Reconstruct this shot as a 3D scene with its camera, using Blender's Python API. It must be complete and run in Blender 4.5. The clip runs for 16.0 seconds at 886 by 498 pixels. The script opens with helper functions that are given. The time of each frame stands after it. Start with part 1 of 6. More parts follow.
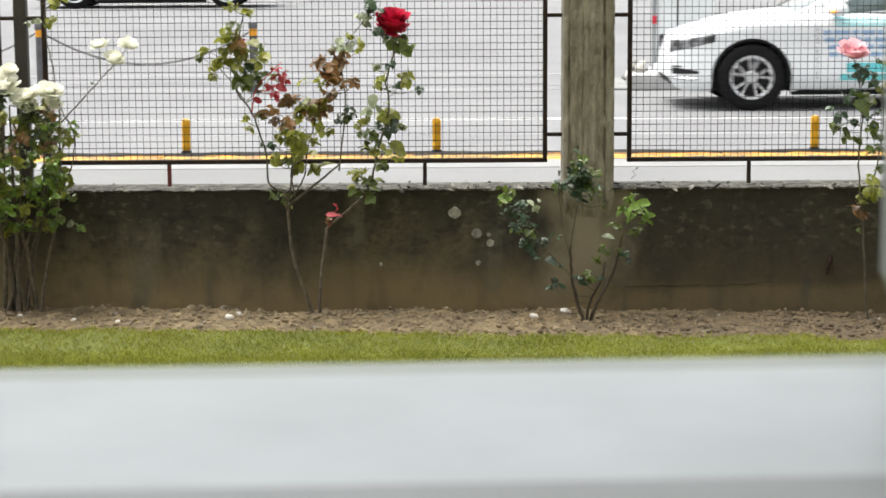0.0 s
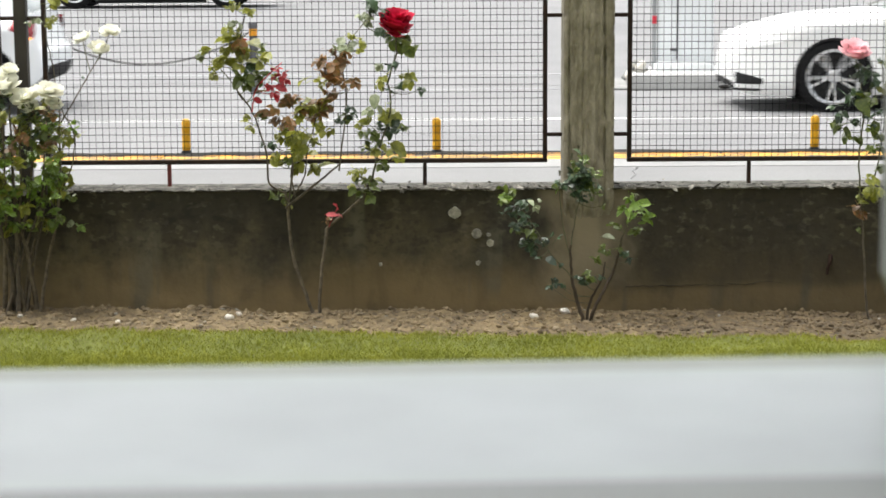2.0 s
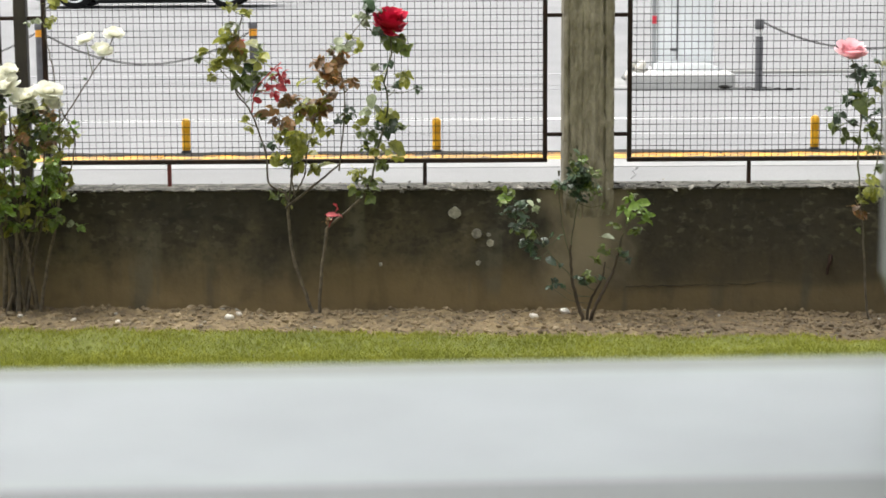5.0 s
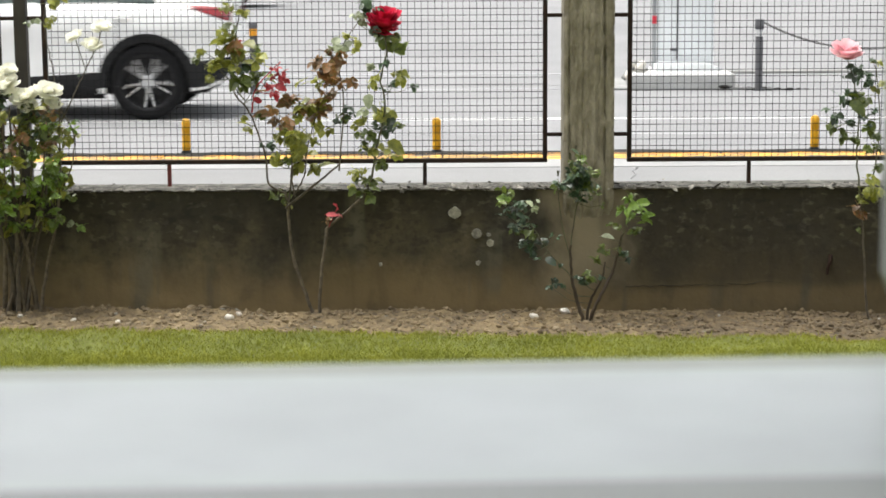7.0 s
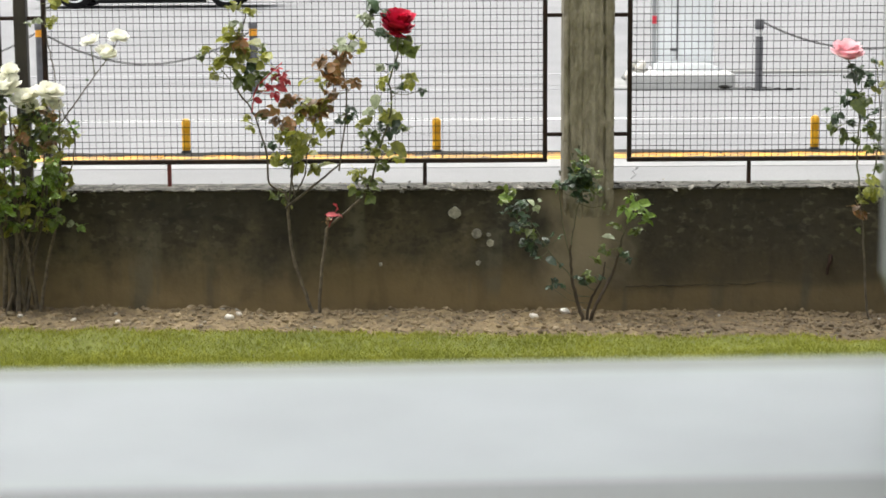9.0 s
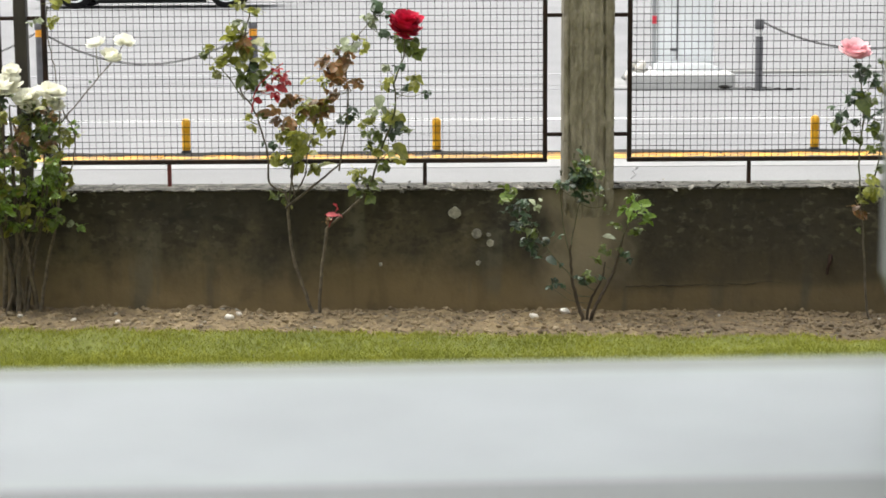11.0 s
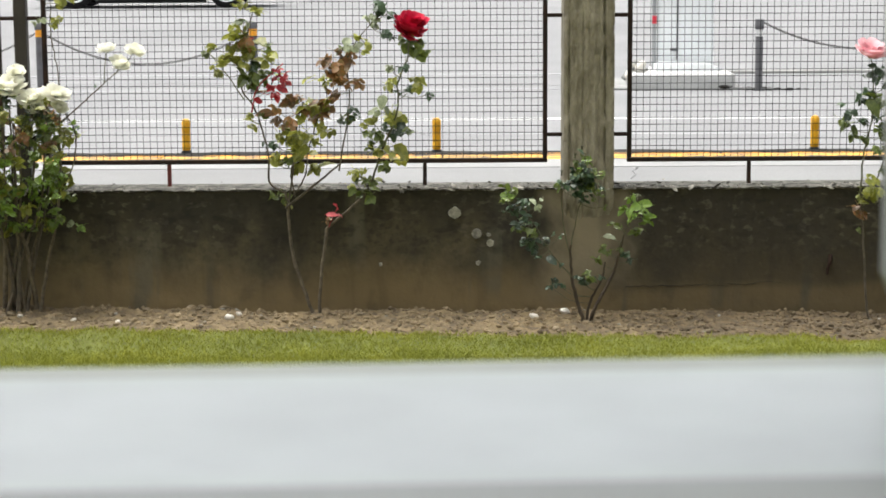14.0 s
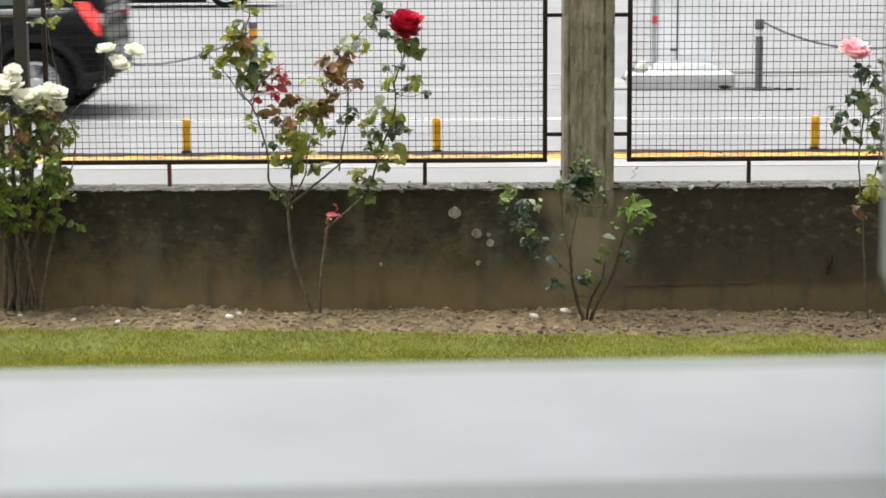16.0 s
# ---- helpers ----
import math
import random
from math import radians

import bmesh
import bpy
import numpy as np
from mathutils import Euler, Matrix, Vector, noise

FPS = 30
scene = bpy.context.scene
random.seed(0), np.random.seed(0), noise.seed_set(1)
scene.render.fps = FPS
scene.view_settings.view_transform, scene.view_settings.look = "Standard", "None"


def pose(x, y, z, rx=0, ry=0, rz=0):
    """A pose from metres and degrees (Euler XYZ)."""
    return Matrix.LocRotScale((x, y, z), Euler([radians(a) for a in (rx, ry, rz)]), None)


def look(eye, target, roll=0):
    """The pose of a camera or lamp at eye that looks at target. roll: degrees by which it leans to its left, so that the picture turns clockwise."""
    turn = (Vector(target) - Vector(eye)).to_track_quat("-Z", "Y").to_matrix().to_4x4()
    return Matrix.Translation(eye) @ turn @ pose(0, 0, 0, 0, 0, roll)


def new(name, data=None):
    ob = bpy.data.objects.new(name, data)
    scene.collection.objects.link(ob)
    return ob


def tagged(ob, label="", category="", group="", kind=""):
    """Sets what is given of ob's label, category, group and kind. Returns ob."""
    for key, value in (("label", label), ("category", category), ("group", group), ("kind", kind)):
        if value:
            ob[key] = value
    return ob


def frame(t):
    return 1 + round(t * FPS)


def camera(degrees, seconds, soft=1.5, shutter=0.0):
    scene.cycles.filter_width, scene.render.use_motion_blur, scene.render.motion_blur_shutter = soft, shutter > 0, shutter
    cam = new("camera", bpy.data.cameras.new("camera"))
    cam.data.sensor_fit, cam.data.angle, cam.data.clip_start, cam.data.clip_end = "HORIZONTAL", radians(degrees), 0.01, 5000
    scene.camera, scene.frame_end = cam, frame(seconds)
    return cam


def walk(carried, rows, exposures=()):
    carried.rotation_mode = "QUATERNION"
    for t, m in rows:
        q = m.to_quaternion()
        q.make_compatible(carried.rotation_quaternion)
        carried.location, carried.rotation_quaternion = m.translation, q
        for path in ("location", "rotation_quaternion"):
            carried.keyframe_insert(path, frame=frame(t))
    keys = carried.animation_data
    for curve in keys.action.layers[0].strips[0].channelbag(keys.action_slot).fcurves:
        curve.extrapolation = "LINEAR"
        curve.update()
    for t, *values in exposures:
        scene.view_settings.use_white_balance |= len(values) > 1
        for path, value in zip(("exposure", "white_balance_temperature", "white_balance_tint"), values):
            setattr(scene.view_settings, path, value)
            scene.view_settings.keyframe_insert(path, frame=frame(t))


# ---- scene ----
# camera, held at a window, standing still
cam = camera(25.25, 16.0, soft=1.7, shutter=0.25)
EYE = (0.0, 0.0, 1.62)
cam.data.dof.use_dof = True
cam.data.dof.focus_distance = 9.5
cam.data.dof.aperture_fstop = 110.0
HOLD = look(EYE, (0.0, 9.88 * 10, 1.62 - 1.5413 * 10), -0.35)
walk(cam, [(0.0, HOLD), (16.0, HOLD)], exposures=[(0.0, 1.21, 6650, 7.0), (16.0, 1.21, 6650, 7.0)])

# overcast daylight
world = bpy.data.worlds.new("overcast")
world.use_nodes = True
scene.world = world
wn = world.node_tree
sky = wn.nodes.new("ShaderNodeTexSky")
sky.sky_type = "NISHITA"
sky.sun_disc = False
sky.sun_elevation = radians(69)
sky.sun_rotation = radians(318)
sky.air_density = 1.0
sky.dust_density = 6.0
hsv = wn.nodes.new("ShaderNodeHueSaturation")
hsv.inputs["Saturation"].default_value = 0.25
wn.links.new(sky.outputs["Color"], hsv.inputs["Color"])
wn.links.new(hsv.outputs["Color"], wn.nodes["Background"].inputs["Color"])
wn.nodes["Background"].inputs["Strength"].default_value = 0.15
sun_data = bpy.data.lights.new("sun", "SUN")
sun_data.energy, sun_data.angle, sun_data.color = 0.9, radians(35), (1.0, 0.98, 0.95)
sun = new("sun", sun_data)
sun.matrix_world = look((-4.5, -1.5, 18.0), (0.0, 0.0, 0.0))


# ---- materials ----
def mat(name, a, b=None, scale=6.0, rough=0.7, metal=0.0, bump=0.15, bscale=80.0, coat=0.0, spread=(0.35, 0.65),
        stretch=(1, 1, 1), glow=None, vary=0.0, rvar=0.15, through_light=0.0, bdist=0.004, over=0.25):
    """A surface of two colours mixed by a broad noise, with a fine grain in relief and in gloss."""
    m = bpy.data.materials.new(name)
    m.use_nodes = True
    t = m.node_tree
    p = t.nodes["Principled BSDF"]
    b = b or tuple(c * 0.8 for c in a)
    co, info = t.nodes.new("ShaderNodeTexCoord"), t.nodes.new("ShaderNodeObjectInfo")
    mp = t.nodes.new("ShaderNodeMapping")
    mp.inputs["Scale"].default_value = stretch
    t.links.new(co.outputs["Object"], mp.inputs["Vector"])
    w = t.nodes.new("ShaderNodeMath")
    w.operation = "MULTIPLY"
    w.inputs[1].default_value = 37.0
    t.links.new(info.outputs["Random"], w.inputs[0])

    def grain(sc, detail):
        n = t.nodes.new("ShaderNodeTexNoise")
        n.noise_dimensions = "4D"
        n.inputs["Scale"].default_value, n.inputs["Detail"].default_value = sc, detail
        t.links.new(mp.outputs["Vector"], n.inputs["Vector"])
        t.links.new(w.outputs[0], n.inputs["W"])
        return n.outputs["Fac"]

    broad, fine = grain(scale, 5), grain(bscale, 3)
    r = t.nodes.new("ShaderNodeValToRGB")
    r.color_ramp.elements[0].position, r.color_ramp.elements[1].position = spread
    r.color_ramp.elements[0].color, r.color_ramp.elements[1].color = (*b, 1), (*a, 1)
    t.links.new(broad, r.inputs["Fac"])
    out = r.outputs["Color"]
    mix = t.nodes.new("ShaderNodeMix")
    mix.data_type, mix.blend_type = "RGBA", "OVERLAY"
    mix.inputs["Factor"].default_value = over
    t.links.new(out, mix.inputs[6])
    t.links.new(fine, mix.inputs[7])
    out = mix.outputs[2]
    if vary:
        h = t.nodes.new("ShaderNodeHueSaturation")
        mr = t.nodes.new("ShaderNodeMapRange")
        mr.inputs["To Min"].default_value, mr.inputs["To Max"].default_value = 1 - vary, 1 + vary
        t.links.new(info.outputs["Random"], mr.inputs["Value"])
        t.links.new(mr.outputs[0], h.inputs["Value"])
        t.links.new(out, h.inputs["Color"])
        out = h.outputs["Color"]
    t.links.new(out, p.inputs["Base Color"])
    rr = t.nodes.new("ShaderNodeMapRange")
    rr.inputs["To Min"].default_value, rr.inputs["To Max"].default_value = max(0.02, rough - rvar * rough), min(1, rough + rvar * rough)
    t.links.new(broad, rr.inputs["Value"])
    t.links.new(rr.outputs[0], p.inputs["Roughness"])
    p.inputs["Metallic"].default_value = metal
    p.inputs["Coat Weight"].default_value = coat
    p.inputs["Coat Roughness"].default_value = 0.05
    if through_light:
        p.inputs["Subsurface Weight"].default_value = through_light
        p.inputs["Subsurface Radius"].default_value = (0.01, 0.01, 0.005)
    if bump:
        bp = t.nodes.new("ShaderNodeBump")
        bp.inputs["Strength"].default_value, bp.inputs["Distance"].default_value = bump, bdist
        t.links.new(fine, bp.inputs["Height"])
        t.links.new(bp.outputs["Normal"], p.inputs["Normal"])
    if glow:
        p.inputs["Emission Color"].default_value = (*glow[:3], 1)
        p.inputs["Emission Strength"].default_value = glow[3]
    return m


ASPHALT = mat("asphalt", (0.215, 0.215, 0.222), (0.175, 0.175, 0.182), 0.7, 0.9, bump=0.5, bscale=160)
PAVING = mat("pavement concrete", (0.195, 0.195, 0.198), (0.165, 0.165, 0.168), 1.2, 0.85, bump=0.3, bscale=90)
PALE_PAVING = mat("pale pavement edge", (0.27, 0.27, 0.27), (0.22, 0.22, 0.22), 2.5, 0.85, bump=0.3, bscale=90)
KERBSTONE = mat("kerbstone", (0.30, 0.30, 0.295), (0.20, 0.20, 0.195), 3, 0.85, bump=0.4)
DARK_KERB = mat("dark stone kerb", (0.15, 0.15, 0.15), (0.09, 0.09, 0.09), 5, 0.85, bump=0.4)
GUTTER = mat("dark gutter grey", (0.012, 0.0115, 0.011), (0.045, 0.043, 0.04), 5, 0.9, bump=0.4, spread=(0.40, 0.60), stretch=(0.5, 2, 1))
YELLOW_LINE = mat("worn yellow road paint", (0.74, 0.39, 0.03), (0.12, 0.085, 0.05), 10, 0.7, spread=(0.45, 0.54), stretch=(0.7, 3, 1), bump=0.3)
DIRTY_YELLOW = mat("worn dirty yellow paint", (0.55, 0.25, 0.03), (0.04, 0.033, 0.028), 7, 0.8, spread=(0.46, 0.56), stretch=(0.6, 2, 1), bump=0.4)
FAINT_LINE = mat("faint worn road paint", (0.31, 0.31, 0.315), (0.23, 0.23, 0.24), 3, 0.8, spread=(0.4, 0.6), stretch=(0.4, 4, 1), bump=0.3)
SEAM_GREY = mat("grey crack and kerb shade", (0.14, 0.14, 0.145), (0.24, 0.24, 0.245), 2, 0.8, spread=(0.35, 0.6), bump=0.3)
WHITE_LINE = mat("worn white road paint", (0.75, 0.75, 0.74), (0.5, 0.5, 0.5), 7, 0.7, spread=(0.3, 0.45), bump=0.3)
YELLOW_POST = mat("yellow plastic post", (0.80, 0.42, 0.01), (0.62, 0.30, 0.01), 20, 0.45, bump=0.05)
SOIL = mat("dry earth", (0.195, 0.144, 0.076), (0.084, 0.061, 0.033), 22, 0.95, bump=1.0, bscale=120, spread=(0.40, 0.60), over=0.5)
LAWN = mat("lawn ground", (0.120, 0.134, 0.024), (0.090, 0.104, 0.020), 9, 0.95, bump=0.5)
BLADE = mat("grass blade", (0.285, 0.296, 0.048), (0.195, 0.216, 0.034), 3, 0.7, bump=0, spread=(0.35, 0.65))
CRUMB = mat("earth crumb", (0.270, 0.208, 0.124), (0.105, 0.079, 0.046), 9, 0.95, bump=0.6, spread=(0.36, 0.64))
DARK_EARTH = mat("dark earth in a crack", (0.022, 0.017, 0.010), (0.014, 0.011, 0.007), 20, 0.95, bump=0.2)
STONE = mat("garden stone", (0.25, 0.20, 0.13), (0.13, 0.102, 0.064), 18, 0.9, bump=0.5, vary=0.3)
PALE_STONE = mat("white stone", (0.72, 0.69, 0.63), (0.55, 0.52, 0.47), 30, 0.85, bump=0.4)
IRON = mat("dark painted iron", (0.018, 0.013, 0.012), (0.035, 0.02, 0.015), 14, 0.55, bump=0.25, metal=0.2)
RUSTY = mat("red primed iron", (0.16, 0.028, 0.025), (0.08, 0.018, 0.015), 16, 0.65, bump=0.3)
WIRE = mat("dark wire", (0.016, 0.016, 0.018), (0.010, 0.010, 0.011), 25, 0.8, bump=0)
POST_IRON = mat("brown steel post", (0.035, 0.028, 0.022), (0.02, 0.016, 0.013), 12, 0.6, bump=0.3)
PILLAR = mat("weathered board marked concrete", (0.270, 0.245, 0.188), (0.145, 0.128, 0.090), 12, 0.92, bump=1.0, bscale=60, stretch=(1.9, 1.9, 0.75), bdist=0.006, over=0.4)
COPING = mat("broken grey coping", (0.150, 0.143, 0.122), (0.030, 0.028, 0.023), 22, 0.95, bump=1.0, bscale=70, bdist=0.010, spread=(0.40, 0.60), stretch=(1, 2, 2), over=0.8)
MORTAR = mat("pale old mortar", (0.33, 0.315, 0.275), (0.14, 0.132, 0.115), 26, 0.95, bump=0.6, spread=(0.4, 0.6))
BARK = mat("rose cane", (0.105, 0.088, 0.062), (0.05, 0.041, 0.03), 40, 0.8, bump=0.5, bscale=200)
BARK_DARK = mat("old dark rose cane", (0.065, 0.048, 0.03), (0.035, 0.026, 0.018), 40, 0.85, bump=0.5, bscale=200)
BARK_PALE = mat("old grey brown rose cane", (0.140, 0.116, 0.080), (0.062, 0.050, 0.034), 40, 0.85, bump=0.5, bscale=200)
GREEN_CANE = mat("young green cane", (0.085, 0.095, 0.04), (0.06, 0.05, 0.03), 25, 0.6, bump=0.2)
LEAF = mat("rose leaf green", (0.145, 0.185, 0.036), (0.075, 0.108, 0.024), 7, 0.30, bump=0.2, vary=0.45)
LEAF_LIGHT = mat("rose leaf olive green", (0.31, 0.315, 0.050), (0.165, 0.185, 0.034), 7, 0.30, bump=0.2, vary=0.4)
LEAF_FRESH = mat("rose leaf fresh green", (0.20, 0.31, 0.040), (0.125, 0.21, 0.028), 7, 0.30, bump=0.2, vary=0.3)
LEAF_BRONZE = mat("rose leaf bronze", (0.295, 0.132, 0.052), (0.155, 0.118, 0.044), 7, 0.30, bump=0.2, vary=0.5)
LEAF_RED = mat("young red rose leaf", (0.48, 0.022, 0.032), (0.26, 0.016, 0.022), 7, 0.42, bump=0.2, vary=0.3)
# greyish pale colour paints in the sky's glint on glossy leaves
LEAF_GLINT = mat("rose leaf with painted sky glint", (0.34, 0.38, 0.24), (0.22, 0.26, 0.15), 8, 0.45, bump=0.2, vary=0.3)
LEAF_DARK = mat("rose leaf dark", (0.055, 0.095, 0.045), (0.03, 0.058, 0.028), 7, 0.32, bump=0.2, vary=0.45)
RED_PETAL = mat("red rose petal", (0.62, 0.014, 0.062), (0.38, 0.005, 0.028), 25, 0.8, bump=0.1)
PINK_PETAL = mat("pink rose petal", (0.90, 0.62, 0.65), (0.84, 0.46, 0.52), 25, 0.8, bump=0.1)
WHITE_PETAL = mat("cream white rose petal", (0.92, 0.92, 0.86), (0.88, 0.87, 0.76), 20, 0.6, bump=0.1)
LICHEN = mat("pale lichen", (0.36, 0.35, 0.295), (0.15, 0.145, 0.12), 60, 0.95, bump=0.5, vary=0.4)
SILL = mat("pale grey stone sill", (0.240, 0.266, 0.284), (0.208, 0.229, 0.244), 22, 0.38, bump=0.03)
SILL_EDGE = mat("grey sill edge", (0.205, 0.226, 0.208), (0.18, 0.20, 0.185), 22, 0.6, bump=0.05)
FACADE = mat("plain house plaster", (0.55, 0.53, 0.49), (0.48, 0.46, 0.42), 2, 0.9)
FRAME_GREY = mat("grey window frame", (0.15, 0.16, 0.165), (0.12, 0.13, 0.135), 9, 0.5, bump=0.05)
TYRE = mat("tyre rubber", (0.012, 0.012, 0.013), (0.008, 0.008, 0.009), 20, 0.8, bump=0.3)
RIM = mat("silver alloy", (0.70, 0.71, 0.73), (0.58, 0.59, 0.61), 20, 0.30, metal=0.7, bump=0)
RIM_MID = mat("grey alloy", (0.48, 0.49, 0.50), (0.36, 0.37, 0.38), 20, 0.35, metal=0.4, bump=0)
RIM_DARK = mat("dark brake drum", (0.022, 0.022, 0.024), None, 20, 0.6, metal=0.5, bump=0)
PLASTIC = mat("black car plastic", (0.013, 0.0135, 0.015), (0.009, 0.009, 0.010), 20, 0.55, bump=0.1)
UNDER = mat("black underbody", (0.012, 0.012, 0.012), None, 20, 0.9, bump=0)
CHROME = mat("chrome trim", (0.75, 0.76, 0.78), (0.65, 0.66, 0.68), 10, 0.18, metal=1.0, bump=0)
TAIL = mat("red tail lamp", (0.36, 0.012, 0.018), (0.20, 0.008, 0.012), 15, 0.15, coat=1.0, bump=0)
TAIL_ON = mat("lit red tail lamp", (0.6, 0.02, 0.02), None, 15, 0.2, coat=1.0, bump=0, glow=(1.0, 0.05, 0.04, 0.45))
LAMP = mat("clear headlamp", (0.34, 0.355, 0.37), (0.07, 0.075, 0.08), 14, 0.12, coat=1.0, bump=0, spread=(0.4, 0.6))
LAMP_SMOKE = mat("smoked headlamp", (0.30, 0.31, 0.33), (0.025, 0.025, 0.028), 9, 0.12, coat=1.0, bump=0, spread=(0.48, 0.6))
LAMP_GLOW = mat("glowing headlamp", (0.8, 0.8, 0.8), None, 18, 0.15, coat=1.0, bump=0, glow=(1, 1, 1, 0.25))
INDICATOR = mat("lit amber lamp", (0.9, 0.25, 0.02), None, 18, 0.2, bump=0, glow=(1.0, 0.3, 0.03, 1.0))
GLASS = mat("tinted car glass", (0.15, 0.20, 0.20), (0.07, 0.095, 0.095), 3, 0.06, coat=1.0, bump=0)
# opaque pale green stands for the bright street seen through clear glass
PALE_GLASS = mat("car glass with bright street painted in", (0.36, 0.47, 0.44), (0.22, 0.30, 0.28), 3, 0.06, coat=1.0, bump=0)
SEAM = mat("panel gap", (0.02, 0.02, 0.02), None, 10, 0.8, bump=0)
CYAN = mat("turquoise lettering film", (0.16, 0.68, 0.72), (0.16, 0.60, 0.66), 8, 0.35, bump=0)
BLUE_FILM = mat("pale blue lettering film", (0.40, 0.56, 0.76), (0.32, 0.48, 0.70), 8, 0.35, bump=0)
PALE_CYAN = mat("pale turquoise lettering film", (0.50, 0.84, 0.88), (0.42, 0.80, 0.85), 8, 0.35, bump=0)
PALE_STEEL = mat("pale grey steel", (0.36, 0.37, 0.38), (0.28, 0.29, 0.30), 8, 0.5, bump=0.1)
BOLLARD = mat("grey painted steel", (0.13, 0.13, 0.14), (0.09, 0.09, 0.095), 12, 0.55, bump=0.2)
ORANGE_BAND = mat("orange reflective band", (0.85, 0.38, 0.02), (0.75, 0.30, 0.02), 20, 0.4, bump=0)
WHITE_BAND = mat("white reflective band", (0.75, 0.75, 0.75), None, 20, 0.4, bump=0)
CHAIN = mat("dull steel chain", (0.12, 0.12, 0.12), (0.07, 0.07, 0.07), 30, 0.5, metal=0.6, bump=0)
KIOSK = mat("white painted metal", (0.84, 0.86, 0.87), (0.78, 0.80, 0.81), 3, 0.5, bump=0.05)
FOOTING = mat("pale cast concrete", (0.54, 0.54, 0.53), (0.42, 0.42, 0.41), 5, 0.85, bump=0.3)
PLASTER_BLOCK = mat("white plastic barrier", (0.80, 0.80, 0.80), (0.66, 0.67, 0.67), 4, 0.55, bump=0.1)
RED_MARK = mat("red marker", (0.7, 0.03, 0.06), None, 10, 0.5, bump=0)

# daylight shines through leaves and petals
for leafy, share in ((LEAF, 0.38), (LEAF_LIGHT, 0.42), (LEAF_FRESH, 0.4), (LEAF_BRONZE, 0.4), (LEAF_RED, 0.35), (LEAF_DARK, 0.25), (LEAF_GLINT, 0.35), (RED_PETAL, 0.25), (PINK_PETAL, 0.3), (WHITE_PETAL, 0.5), (BLADE, 0.2)):
    lt = leafy.node_tree
    body = lt.nodes["Principled BSDF"]
    body.inputs["Specular IOR Level"].default_value = 0.3 if leafy in (RED_PETAL, PINK_PETAL, WHITE_PETAL) else 0.65
    glowing, both = lt.nodes.new("ShaderNodeBsdfTranslucent"), lt.nodes.new("ShaderNodeMixShader")
    both.inputs[0].default_value = share
    lt.links.new(body.inputs["Base Color"].links[0].from_socket, glowing.inputs["Color"])
    lt.links.new(body.outputs[0], both.inputs[1])
    lt.links.new(glowing.outputs[0], both.inputs[2])
    lt.links.new(both.outputs[0], lt.nodes["Material Output"].inputs["Surface"])


def darken_end(material, x0, x1, keep):
    """Darker earth towards one end of the bed, with a ragged border."""
    t = material.node_tree
    p = t.nodes["Principled BSDF"]
    co, sep = t.nodes.new("ShaderNodeTexCoord"), t.nodes.new("ShaderNodeSeparateXYZ")
    n = t.nodes.new("ShaderNodeTexNoise")
    n.inputs["Scale"].default_value, n.inputs["Detail"].default_value = 2.5, 6
    t.links.new(co.outputs["Object"], sep.inputs[0])
    t.links.new(co.outputs["Object"], n.inputs["Vector"])
    add, ramp, mix = t.nodes.new("ShaderNodeMath"), t.nodes.new("ShaderNodeMapRange"), t.nodes.new("ShaderNodeMix")
    add.operation, mix.data_type, mix.blend_type = "MULTIPLY_ADD", "RGBA", "MULTIPLY"
    add.inputs[1].default_value = 1.6
    ramp.interpolation_type = "SMOOTHSTEP"
    ramp.inputs["From Min"].default_value, ramp.inputs["From Max"].default_value = x0 + 0.8, x1 + 0.8
    t.links.new(n.outputs["Fac"], add.inputs[0])
    t.links.new(sep.outputs["X"], add.inputs[2])
    t.links.new(add.outputs[0], ramp.inputs["Value"])
    t.links.new(ramp.outputs[0], mix.inputs["Factor"])
    t.links.new(p.inputs["Base Color"].links[0].from_socket, mix.inputs[6])
    mix.inputs[7].default_value = (*keep, 1)
    t.links.new(mix.outputs[2], p.inputs["Base Color"])


darken_end(SOIL, 0.1, 1.5, (0.60, 0.58, 0.56))
darken_end(CRUMB, 0.1, 1.5, (0.60, 0.58, 0.56))

for dull, shine in ((BLADE, 0.1), (WIRE, 0.1), (IRON, 0.2), (TYRE, 0.15), (PLASTIC, 0.3), (GUTTER, 0.05), (DIRTY_YELLOW, 0.2)):
    dull.node_tree.nodes["Principled BSDF"].inputs["Specular IOR Level"].default_value = shine


def paint(name, a, rough=0.22, gloss=0.5):
    m = mat(name, a, tuple(c * 0.94 for c in a), 1.5, rough, bump=0)
    m.node_tree.nodes["Principled BSDF"].inputs["Specular IOR Level"].default_value = gloss
    return m


